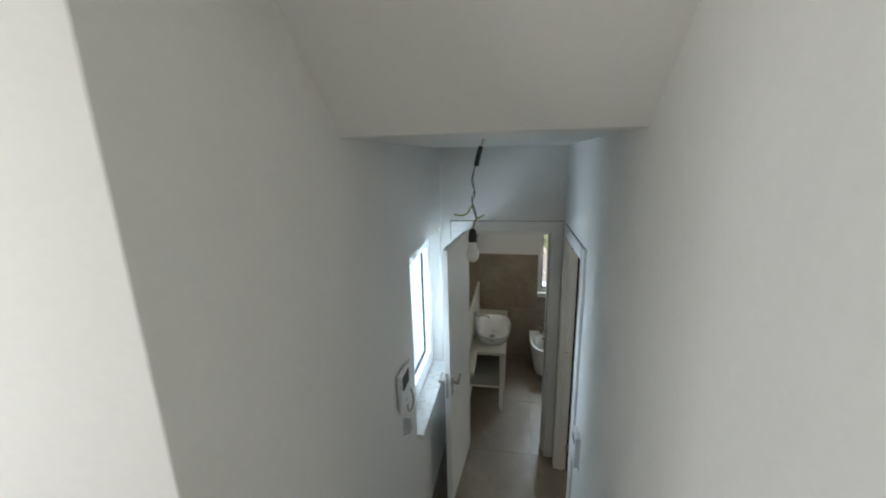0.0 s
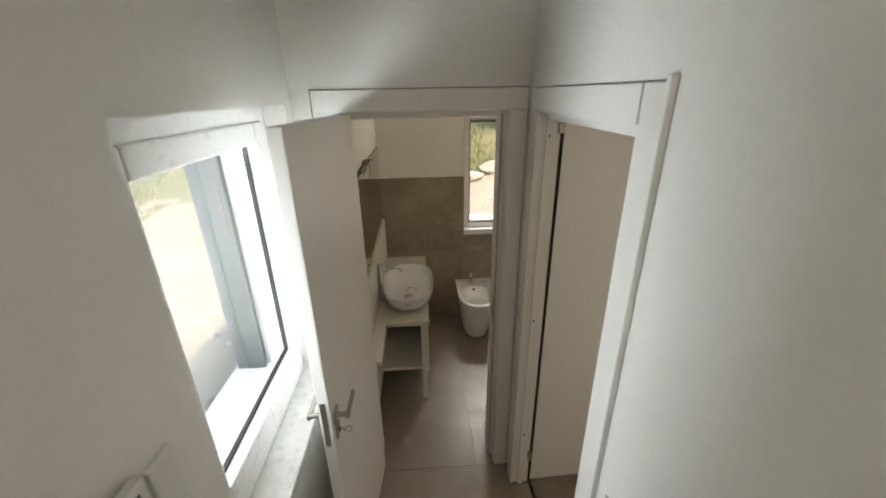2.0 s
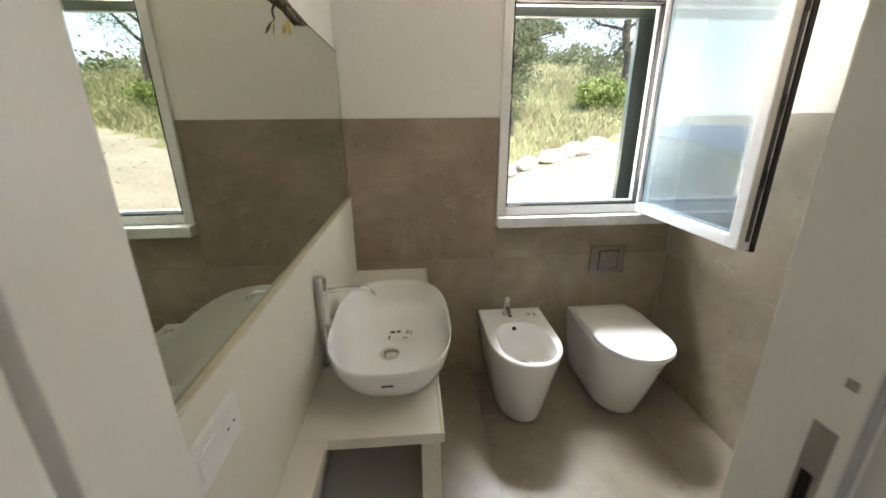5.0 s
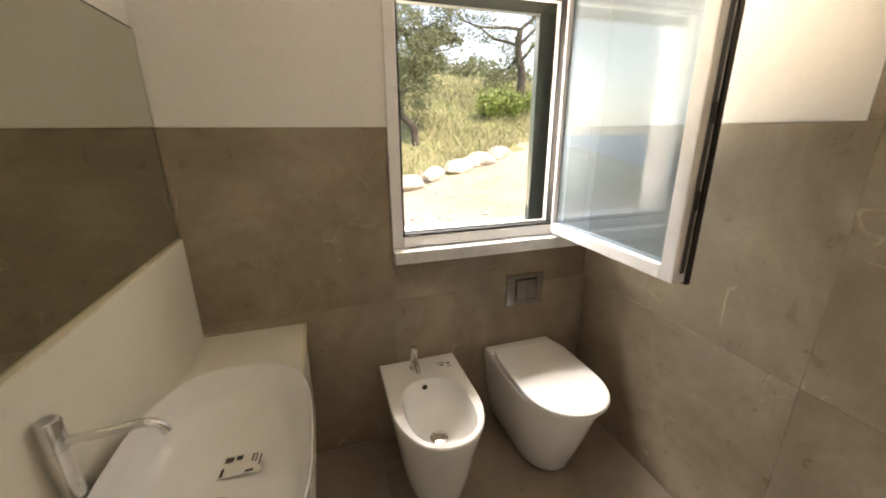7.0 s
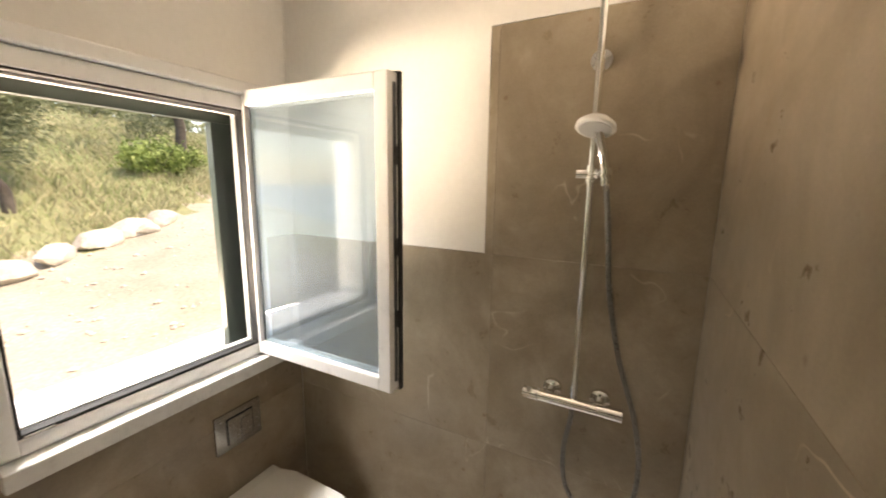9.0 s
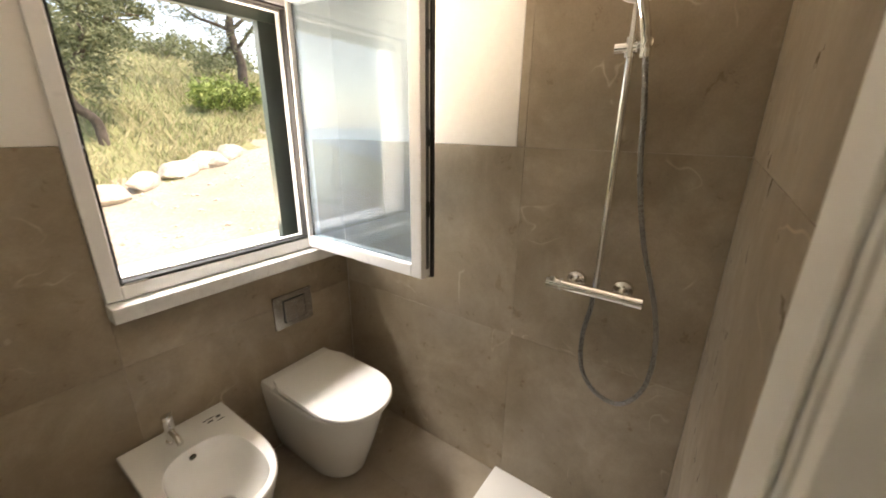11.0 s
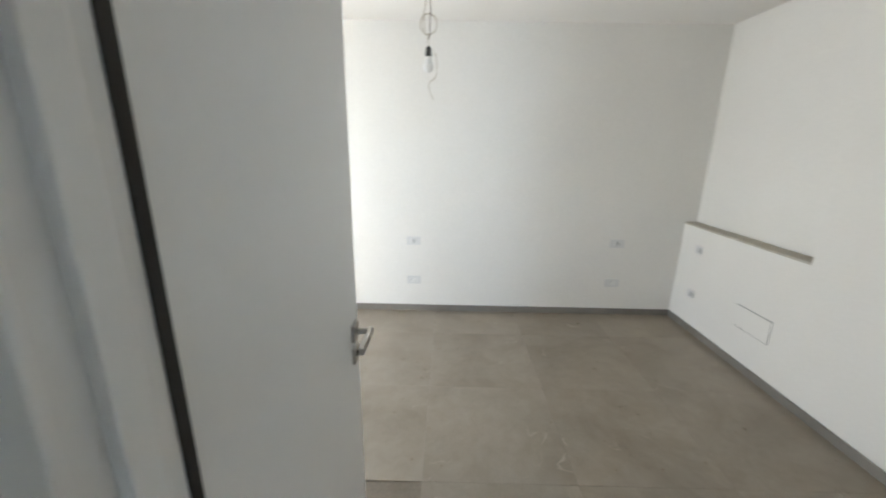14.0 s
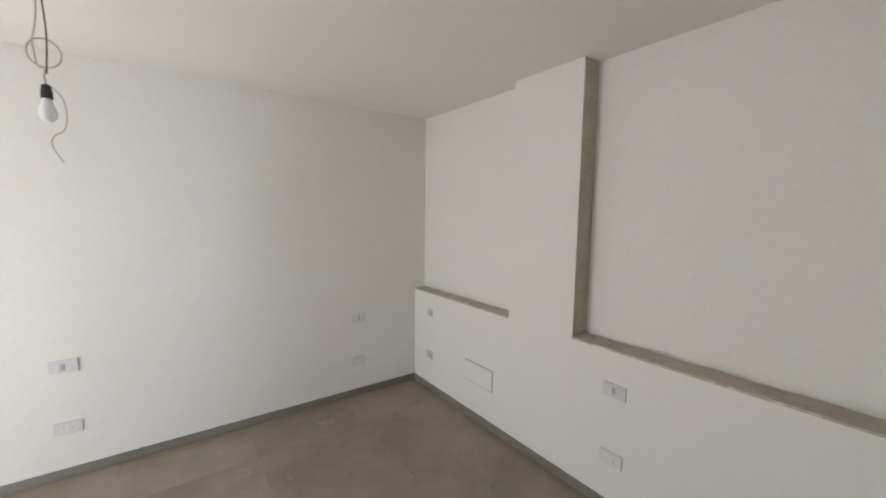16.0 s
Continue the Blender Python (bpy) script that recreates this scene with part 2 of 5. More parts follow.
SLOPE = mat_two("scrub_slope", (0.13, 0.15, 0.07), (0.24, 0.21, 0.12), 0.02, 0.95, 0.35, 0.25, 0.3)
TOWN_WALL = mat_two("town_walls", (0.60, 0.54, 0.46), (0.74, 0.70, 0.64), 0.02, 0.9)
TOWN_ROOF = mat_two("town_roofs", (0.33, 0.20, 0.14), (0.45, 0.32, 0.25), 0.02, 0.9)
WATER = mat_two("sea_water", (0.03, 0.11, 0.24), (0.05, 0.16, 0.30), 0.004, 0.45, 0.1, 0.05, 0.1)


# ---- building blocks ----
def bx(bm, a, b, bev=0.0, seg=2):
    """A box between two corners, with softened edges where bev is given."""
    a, b = Vector(a), Vector(b)
    lo = Vector(map(min, zip(a, b)))
    hi = Vector(map(max, zip(a, b)))
    made = bmesh.ops.create_cube(bm, size=1.0, matrix=Matrix.Translation((lo + hi) / 2) @ Matrix.Diagonal((*(hi - lo), 1)))
    if bev:
        edges = {e for v in made["verts"] for e in v.link_edges}
        bmesh.ops.bevel(bm, geom=list(edges), offset=min(bev, min(hi - lo) * 0.45), segments=seg, affect="EDGES", profile=0.6)
    return bm


def box(a, b, bev=0.0, seg=2):
    return bx(bmesh.new(), a, b, bev, seg)


def ring_at(p, d, r, n, up=Vector((0, 0, 1))):
    d = d.normalized()
    side = d.cross(up) if abs(d.dot(up)) < 0.95 else d.cross(Vector((1, 0, 0)))
    side.normalize()
    other = side.cross(d)
    return [p + (side * math.cos(q) + other * math.sin(q)) * r for q in (2 * math.pi * i / n for i in range(n))]


def loft(bm, rings, cap0=True, cap1=True):
    rows = [[bm.verts.new(p) for p in ring] for ring in rings]
    for lower, upper in zip(rows, rows[1:]):
        for i in range(len(lower)):
            j = (i + 1) % len(lower)
            bm.faces.new((lower[i], lower[j], upper[j], upper[i]))
    if cap0:
        bm.faces.new(rows[0][::-1])
    if cap1:
        bm.faces.new(rows[-1])
    return bm


def cyl(bm, p0, p1, r0, r1=None, n=20):
    p0, p1 = Vector(p0), Vector(p1)
    loft(bm, [ring_at(p0, p1 - p0, r0, n), ring_at(p1, p1 - p0, r0 if r1 is None else r1, n)])
    return bm


def tube(bm, pts, r, n=8, taper=None):
    pts = [Vector(p) for p in pts]
    rings = []
    for i, p in enumerate(pts):
        d = pts[min(i + 1, len(pts) - 1)] - pts[max(i - 1, 0)]
        q = i / (len(pts) - 1)
        rings.append(ring_at(p, d, r if taper is None else r + (taper - r) * q, n, Vector((0.13, 0.31, 0.94)).normalized()))
    return loft(bm, rings)


def smooth_path(pts, steps=8):
    """Catmull-Rom curve through points."""
    pts = [Vector(p) for p in pts]
    ext = [pts[0] * 2 - pts[1], *pts, pts[-1] * 2 - pts[-2]]
    out = []
    for i in range(1, len(ext) - 2):
        a, b, c, d = ext[i - 1:i + 3]
        for k in range(steps):
            t = k / steps
            out.append(0.5 * (2 * b + (c - a) * t + (2 * a - 5 * b + 4 * c - d) * t * t + (3 * b - a - 3 * c + d) * t ** 3))
    return out + [pts[-1]]


def oval(cx, cy, z, hx, hy, power=2.0, n=40):
    """A ring between an ellipse (power 2) and a rectangle (higher)."""
    out = []
    for i in range(n):
        q = 2 * math.pi * i / n
        c, s = math.cos(q), math.sin(q)
        out.append(Vector((cx + hx * math.copysign(abs(c) ** (2 / power), c), cy + hy * math.copysign(abs(s) ** (2 / power), s), z)))
    return out


def dee(cx, y_back, y_front, z, half, power=2.2, n=24, back=1.0, straight=0.42):
    """A ring with a straight back and a rounded front, towards -y."""
    mid = y_back + (y_front - y_back) * straight
    out = []
    for i in range(n + 1):
        q = math.pi * i / n
        c, s = math.cos(q), math.sin(q)
        out.append(Vector((cx - half * math.copysign(abs(c) ** (2 / power), c), mid + (y_front - mid) * abs(s) ** (2 / power), z)))
    out += [Vector((cx + half * (1 + (back - 1) * k / 4), mid + (y_back - mid) * k / 4, z)) for k in (1, 2, 3, 4)]
    out += [Vector((cx + half * back * (1 - 2 * k / 6), y_back, z)) for k in (1, 2, 3, 4, 5)]
    out += [Vector((cx - half * (back + (1 - back) * k / 4), y_back + (mid - y_back) * k / 4, z)) for k in (0, 1, 2, 3)]
    return out


def part(name, bm, mat, parent=None, label="", smooth=False, base=None):
    """Links a bmesh as one mesh object, built in world places, under a thing or a part."""
    me = bpy.data.meshes.new(name)
    bmesh.ops.recalc_face_normals(bm, faces=bm.faces)
    if base is not None:
        bmesh.ops.translate(bm, verts=bm.verts, vec=-Vector(base))
    bm.to_mesh(me)
    bm.free()
    for m in (mat if isinstance(mat, (list, tuple)) else [mat]):
        me.materials.append(m)
    if smooth:
        me.polygons.foreach_set("use_smooth", [True] * len(me.polygons))
        me.set_sharp_from_angle(angle=radians(38))
    ob = new(name, me)
    if base is not None:
        ob.location = base
    if parent is not None:
        ob.parent = parent
        ob.matrix_parent_inverse = origin_of(parent).inverted()
    if label:
        ob["label"] = label
    return ob


def origin_of(ob):
    m = ob.matrix_basis.copy()
    return origin_of(ob.parent) @ ob.matrix_parent_inverse @ m if ob.parent else m


def thing(name, label, category, at=(0, 0, 0), group=""):
    ob = new(name)
    ob.location = at
    ob.empty_display_size = 0.1
    return tagged(ob, label, category, group)


def structure(name, bm, mat, label=""):
    return tagged(part(name, bm, mat), label, "", "", "structure")


def boxes(*pairs):
    bm = bmesh.new()
    for a, b in pairs:
        bx(bm, a, b)
    return bm


# ---- the shell ----
XW, XE = -0.145, 0.855                 # stair passage
YD = -1.78                             # passage face of the bathroom partition
BE, BS = 1.775, -1.60                  # bathroom east and south faces
RX0, RX1, RY0 = 0.955, 4.32, -4.445     # bedroom
BULB_X, SW_Y0, SW_Y1, SW_X, SW_X2, HAT_X = 3.32, -1.82, -3.82, 2.13, 4.04, 3.144
OUT = -0.55                            # outer face of the west wall
YN = 0.38                              # outer face of the north wall

# west wall of the passage with its window opening, and of the bathroom
# the pocket over the window head is added to hide a fill lamp
structure("wall_west", boxes(
    ((OUT, -4.40, -0.4), (XW, -2.785, 4.2)), ((OUT, -1.86, -0.4), (XW, YD, 3.2)),
    ((OUT, -2.785, -0.4), (XW, -1.86, 0.91)), ((-0.30, -2.785, 2.155), (XW, -1.86, 2.26)), ((OUT, -2.785, 2.26), (XW, -1.86, 4.2)), ((OUT, -2.785, 2.153), (OUT + 0.05, -1.86, 2.26)),
    ((OUT, YD, -0.4), (-0.002, YN, 3.2))), PLASTER, "white painted plaster wall with a deep window opening")
wall_n = structure("wall_north", boxes(
    ((-0.002, 0.012, -0.4), (0.80, 0.14, 3.2)), ((1.575, 0.012, -0.4), (1.90, 0.14, 3.2)), ((-0.002, 0.14, -0.4), (0.66, YN, 3.2)), ((1.72, 0.14, -0.4), (1.90, YN, 3.2)),
    ((0.66, 0.14, -0.4), (0.80, YN, 0.895)), ((1.575, 0.14, -0.4), (1.72, YN, 0.895)), ((0.66, 0.14, 2.14), (0.80, YN, 3.2)), ((1.575, 0.14, 2.14), (1.72, YN, 3.2)),
    ((0.80, 0.012, -0.4), (1.575, 0.14, 0.92)), ((0.80, 0.14, -0.4), (1.575, YN, 0.895)), ((0.80, 0.012, 2.02), (1.575, 0.06, 2.14)), ((0.80, 0.012, 2.14), (1.575, YN, 3.2)), ((0.66, YN - 0.05, 2.018), (1.72, YN, 2.14)),
    ((-0.002, 0.0, 1.474), (0.778, 0.012, 2.9)), ((1.60, 0.0, 1.474), (BE, 0.012, 2.9)), ((0.778, 0.0, 2.04), (1.60, 0.012, 2.9)),
    ((1.90, 0.03, -0.4), (2.35, YN, 3.2)), ((3.98, 0.03, -0.4), (4.75, YN, 3.2)), ((2.35, 0.03, 2.22), (3.98, YN, 3.2))),
    PLASTER, "white plaster above beige stone-look tiles")
wall_e = structure("wall_bathroom_east", boxes(
    ((BE + 0.012, BS - 0.18, -0.2), (1.90, 0.03, 2.9)), ((BE, -0.94, 1.474), (BE + 0.012, 0.0, 2.9)), ((BE, BS, 2.21), (BE + 0.012, -0.94, 2.9))),
    PLASTER, "white plaster and beige tiled bathroom wall")
wall_s = structure("wall_bathroom_south", boxes(
    ((-0.002, YD, -0.2), (0.022, BS, 2.95)), ((0.782, YD, -0.2), (0.89, BS, 2.95)), ((0.022, YD, 2.135), (0.782, BS, 2.95)),
    ((0.89, YD, -0.2), (BE + 0.012, BS - 0.012, 2.95))),
    PLASTER, "white plaster partition with the bathroom door opening")
structure("wall_bedroom_west", boxes(
    ((XE, -1.90, -0.2), (RX0, YD, 2.95)), ((XE, -2.70, 2.145), (RX0, -1.90, 2.95)), ((XE, -6.3, -0.2), (RX0, -2.70, 4.2))),
    PLASTER, "white plaster wall with the bedroom door opening")
structure("wall_bedroom_east", boxes(((RX1, -4.9, -0.4), (4.75, 0.03, 3.2))), PLASTER, "plain white painted plaster bedroom wall")
wall_b = structure("wall_bedroom_south", boxes(
    ((RX0, -4.9, -0.4), (RX1, -4.59, 3.2)), ((2.986, -4.59, 0.975), (RX1, -4.56, 2.9))), PLASTER, "white plaster wall with two shallow recesses and a pilaster")

part("low_wall", box((RX0, -4.59, -0.2), (RX1, RY0, 0.975)), PLASTER, wall_b)
part("pilaster", box((2.431, -4.59, 0.9752), (2.986, RY0, 2.9)), PLASTER, wall_b)


def ledge(name, x0, x1, y0, y1, z):
    """The uneven, unpainted top of the low wall in a recess."""
    bm = bmesh.new()
    n = 44
    rng = random.Random(int(x1 * 100))
    cols = []
    for i in range(n + 1):
        x = x0 + (x1 - x0) * i / n
        w = rng.uniform(-0.004, 0.004)
        h = rng.uniform(-0.003, 0.003)
        cols.append([bm.verts.new(p) for p in ((x, y1 + 0.002 + w * 0.5, z - 0.006), (x, y1 + 0.002 + w, z + 0.006 + h), (x, y0, z + 0.012 + h), (x, y0, z - 0.006))])
    for a, b in zip(cols, cols[1:]):
        for k in range(3):
            bm.faces.new((a[k], b[k], b[k + 1], a[k + 1]))
    part(name, bm, ROUGH_LEDGE, wall_b, "bare rough grey-beige plaster ledge")


ledge("ledge", 2.986, RX1, -4.56, RY0, 0.973)
ledge("ledge", RX0, 2.431, -4.59, RY0, 0.973)
# thin grey-beige sheet over the pilaster's west side
bm = box((2.427, -4.588, 0.98), (2.4335, RY0 - 0.002, 2.688))
part("recess_edge", bm, ROUGH_LEDGE, wall_b, "grey-beige side of the recess")

# upper landing
# the west opening is added, out of view, for the landing's fill lamp
structure("wall_landing", boxes(((-1.80, -4.40, 1.0), (OUT, -4.2, 4.2)), ((-1.80, -6.5, 1.0), (XE, -6.3, 4.2)),
    ((-1.95, -6.5, 1.0), (-1.80, -6.05, 4.2)), ((-1.95, -4.75, 1.0), (-1.80, -4.2, 4.2)), ((-1.95, -6.05, 3.5), (-1.80, -4.75, 4.2)), ((-1.95, -6.05, 1.0), (-1.80, -4.75, 1.5))),
    PLASTER, "plain white plaster walls round the upper landing")
structure("floor_landing", boxes(((-1.80, -6.3, 1.0), (XE, -4.63, 1.225))), FLOOR_TILE, "greige tiled upper landing")

ceil_bm = bmesh.new()
prof = [(YD, 2.795), (-3.58, 2.80), (-4.62, 3.82), (-6.5, 3.82), (-6.5, 4.0), (-4.55, 4.0), (-3.5, 3.0), (YD, 3.0)]
a = [ceil_bm.verts.new((XW, y, z)) for y, z in prof]
b = [ceil_bm.verts.new((XE, y, z)) for y, z in prof]
for i in range(len(prof)):
    j = (i + 1) % len(prof)
    ceil_bm.faces.new((a[i], a[j], b[j], b[i]))
ceil_bm.faces.new(a)
ceil_bm.faces.new(b[::-1])
structure("ceiling_stair", ceil_bm, CEILING, "white ceiling that slopes up over the stairs")
structure("ceiling_landing", boxes(((-1.95, -6.5, 3.82), (XW, -4.2, 4.0))), CEILING, "plain white landing ceiling")
structure("ceiling_bathroom", boxes(((-0.1, BS - 0.05, 2.75), (1.85, 0.1, 2.95))), CEILING, "plain white bathroom ceiling")
structure("ceiling_bedroom", boxes(((RX0 - 0.06, -4.8, 2.688), (4.4, YD + 0.02, 2.9)), ((1.86, YD + 0.02, 2.688), (4.4, 0.2, 2.9))), CEILING, "plain white bedroom ceiling")
structure("roof", boxes(((OUT - 0.3, -6.8, 4.2), (4.8, -4.0, 4.4)), ((OUT - 0.02, -4.2, 3.2), (4.75, YN + 0.05, 3.4))), PALE, "flat rendered roof slab")

# floors: a bed of grout with the tiles laid on it
floor_bath = structure("floor_bathroom", boxes(((-0.14, -2.96, -0.2), (XE + 0.12, 0.0, -0.006)), ((XE + 0.12, BS, -0.2), (BE + 0.01, 0.0, -0.006))), GROUT, "floor of large greige stone-look tiles")
floor_bed = structure("floor_bedroom", boxes(((RX0, -4.59, -0.2), (RX1, YD, -0.006)), ((1.90, YD, -0.2), (RX1, 0.4, -0.006))), GROUT, "floor of large square greige stone-look tiles")

# stairs
stairs = thing("staircase", "tiled flight of seven steps between white walls", "stairs", (0.35, -2.95, 0))
for k in range(7):
    part("step", box((XW + 0.002, -2.96 - 0.28 * k - (0.28 if k < 6 else 0.0), -0.006 if k == 0 else 0.175 * k - 0.05), (XE - 0.002, -2.96 - 0.28 * k, 0.175 * (k + 1)), 0.004, 1) if k < 6
         else box((XW + 0.002, -4.66, 1.0), (XE - 0.002, -4.63, 1.224), 0.003, 1), FLOOR_TILE, stairs)

# skirting
def skirt(name, a, b, label="grey stone-look skirting along the white wall"):
    structure(name, box(a, b, 0.002, 1), SKIRT, label)


skirt("baseboard_1", (RX1 - 0.011, RY0, 0.001), (RX1, 0.03, 0.066))
skirt("baseboard_2", (RX0, RY0, 0.001), (RX1 - 0.012, RY0 + 0.011, 0.066))
skirt("baseboard_3", (RX0, RY0 + 0.012, 0.001), (RX0 + 0.011, -2.76, 0.066))
skirt("baseboard_4", (RX0, YD - 0.011, 0.001), (1.912, YD, 0.066))
skirt("baseboard_5", (1.90, YD + 0.001, 0.001), (1.911, 0.03, 0.066))
skirt("baseboard_6", (XW, -2.95, 0.001), (XW + 0.011, -1.80, 0.066))
skirt("baseboard_7", (XE - 0.011, -2.95, 0.001), (XE, -2.76, 0.066))


# ---- doors ----
def casing(parent, name, a, b, bev=0.003):
    part(name, box(a, b, bev, 2), LACQUER, parent)


door_b = tagged(new("door_1"), "white lacquered bathroom door standing open with satin handles", "door", "", "structure")
door_b.location = (0.40, YD, 0)
# lining, rebate and casing on both faces of the partition
F = YD - 0.011
casing(door_b, "casing", (-0.060, F, 0.002), (0.030, YD - 0.001, 2.118))
casing(door_b, "casing", (0.770, F, 0.002), (0.843, YD - 0.001, 2.118))
casing(door_b, "casing", (-0.060, F - 0.002, 2.119), (0.843, YD - 0.001, 2.205))
casing(door_b, "jamb", (0.018, YD, 0.002), (0.040, BS, 2.135))
casing(door_b, "jamb", (0.766, YD, 0.002), (0.786, BS, 2.135))
casing(door_b, "jamb", (0.041, YD, 2.114), (0.765, BS, 2.138))
casing(door_b, "door_stop", (0.744, -1.713, 0.002), (0.768, BS - 0.004, 2.113))
casing(door_b, "door_stop", (0.038, -1.713, 0.002), (0.066, BS + 0.006, 2.113))
casing(door_b, "door_stop", (0.067, -1.713, 2.086), (0.743, BS + 0.006, 2.116))
part("seal", box((0.7435, -1.718, 0.01), (0.752, -1.7135, 2.1)), GREY_PLASTIC, door_b, "grey rubber door seal")
casing(door_b, "casing", (0.776, BS, 0.002), (0.850, BS + 0.006, 2.20))
casing(door_b, "casing", (-0.0, BS, 2.118), (0.775, BS + 0.006, 2.20))
part("strike_plate", box((0.7412, -1.700, 1.00), (0.7445, -1.676, 1.16), 0.001, 1), SATIN, door_b, "satin steel strike plate")
part("latch_hole", box((0.7400, -1.694, 1.05), (0.7416, -1.682, 1.10)), DARK, door_b)
part("screw_cap", bx(box((0.7425, -1.70, 1.21), (0.7445, -1.690, 1.22)), (0.7425, -1.70, 0.40), (0.7445, -1.690, 0.41)), SATIN, door_b)


def lever(parent, base, out, along, key=False):
    """A lever handle on a square rose with a square escutcheon below. out: away from the leaf; along: the way the lever points."""
    base, out, along = Vector(base), Vector(out), Vector(along)
    up = Vector((0, 0, 1))

    def slab(c, w, h, d0, d1, bev=0.002):
        return box(c - along * w / 2 - up * h / 2 + out * d0, c + along * w / 2 + up * h / 2 + out * d1, bev, 2)
    h = part("handle", slab(base, 0.052, 0.052, 0.0, 0.009), SATIN, parent, "satin steel lever handle")
    bm = bmesh.new()
    cyl(bm, base + out * 0.006, base + out * 0.046, 0.0095, n=14)
    part("neck", bm, SATIN, h, "", True)
    part("lever", box(base + out * 0.042 - along * 0.012 - up * 0.010, base + out * 0.056 + along * 0.118 + up * 0.010, 0.003, 2), SATIN, h)
    low = base - up * 0.072
    e = part("escutcheon", slab(low, 0.050, 0.050, 0.0, 0.008), SATIN, parent, "satin steel key escutcheon")
    bm = bmesh.new()
    cyl(bm, low + out * 0.007, low + out * 0.010, 0.010, n=14)
    part("keyhole", bm, DARK, e)
    if key:
        bm = bmesh.new()
        cyl(bm, low + out * 0.008, low + out * 0.030, 0.003, n=8)
        side = along
        rr = [low + out * 0.042 + (side * math.cos(q) + out * math.sin(q)) * 0.013 for q in (i * math.pi / 8 for i in range(17))]
        tube(bm, rr, 0.0022, 6)
        part("key", bm, SATIN, e, "small steel key in the lock", True)


def leaf(parent, hinge, end, thick_dir, z0, z1, holder):
    """A flush door leaf from its hinge edge to its free edge."""
    d = (Vector(end) - Vector(hinge))
    t = Vector(thick_dir) * 0.042
    bm = bmesh.new()
    corners = [Vector(hinge), Vector(end), Vector(end) + t, Vector(hinge) + t]
    low = [bm.verts.new((c.x, c.y, z0)) for c in corners]
    high = [bm.verts.new((c.x, c.y, z1)) for c in corners]
    for i in range(4):
        j = (i + 1) % 4
        bm.faces.new((low[i], low[j], high[j], high[i]))
    bm.faces.new(low[::-1])
    bm.faces.new(high)
    bmesh.ops.bevel(bm, geom=bm.edges[:], offset=0.0025, segments=2, affect="EDGES")
    return part("leaf", bm, LACQUER, holder)


lb = leaf(door_b, (0.085, -1.745, 0), (0.020, -2.425, 0), (-1, 0, 0), 0.012, 2.112, door_b)
lever(lb, (0.0241, -2.389, 1.090), (1, 0, 0), (0, 1, 0), True)
lever(lb, (-0.0196, -2.389, 1.090), (-1, 0, 0), (0, 1, 0))
part("lock_plate", box((-0.014, -2.4275, 0.975), (0.006, -2.425, 1.180), 0.001, 1), SATIN, lb, "satin steel lock plate in the door's edge")
for z in (0.25, 1.05, 1.9):
    bm = bmesh.new()
    cyl(bm, (0.066, -1.738, z - 0.035), (0.066, -1.738, z + 0.035), 0.006, n=10)
    part("hinge", bm, SATIN, door_b, "", True)

door_r = tagged(new("door_2"), "white lacquered bedroom door opened flat into the bedroom", "door", "", "structure")
door_r.location = (XE, -2.3, 0)
G = XE - 0.011
casing(door_r, "casing", (G, -1.925, 0.002), (XE - 0.001, -1.845, 2.118))
casing(door_r, "casing", (G - 0.004, -2.748, 0.002), (XE - 0.001, -2.660, 2.20))
casing(door_r, "casing", (G - 0.002, -2.659, 2.119), (XE - 0.001, -1.845, 2.20))
casing(door_r, "casing_edge", (G - 0.006, -2.752, 0.002), (XE, -2.738, 2.212))
casing(door_r, "jamb", (XE, -1.918, 0.002), (RX0 - 0.002, -1.895, 2.13))
casing(door_r, "jamb", (XE, -2.70, 0.002), (RX0 - 0.002, -2.680, 2.13))
casing(door_r, "jamb", (XE, -2.679, 2.108), (RX0 - 0.002, -1.919, 2.132))
casing(door_r, "door_stop", (XE + 0.03, -1.930, 0.002), (XE + 0.062, -1.917, 2.107))
casing(door_r, "door_stop", (XE + 0.03, -2.681, 0.002), (XE + 0.06, -2.665, 2.107))
casing(door_r, "door_stop", (XE + 0.03, -2.664, 2.083), (XE + 0.072, -1.943, 2.110))
casing(door_r, "casing", (RX0 - 0.001, -1.905, 0.002), (RX0 + 0.010, -1.835, 2.20))
casing(door_r, "casing", (RX0 - 0.001, -2.76, 0.002), (RX0 + 0.010, -2.685, 2.20))
casing(door_r, "casing", (RX0 - 0.001, -2.684, 2.118), (RX0 + 0.010, -1.906, 2.20))
# solid dark strip paints the shade between jamb and leaf
part("shadow_gap", box((XE + 0.092, -1.921, 0.01), (0.961, -1.9, 2.10)), DARK, door_r)
lr = leaf(door_r, (0.962, -1.914, 0), (1.725, -1.884, 0), (0, 1, 0), 0.012, 2.098, door_r)
lever(lr, (1.664, -1.8868, 1.140), (0, -1, 0), (-1, 0, 0))
lever(lr, (1.664, -1.844, 1.140), (0, 1, 0), (-1, 0, 0))
for z in (0.40, 1.15, 2.02):
    part("screw_hole", box((XE + 0.040, -1.9312, z - 0.004), (XE + 0.048, -1.9295, z + 0.004)), DARK, door_r)
part("hinge", box((XE + 0.080, -1.935, 2.03), (XE + 0.105, -1.917, 2.09), 0.003, 2), SATIN, door_r, "satin steel top hinge")
part("hinge", box((XE + 0.080, -1.935, 0.20), (XE + 0.105, -1.917, 0.26), 0.003, 2), SATIN, door_r)

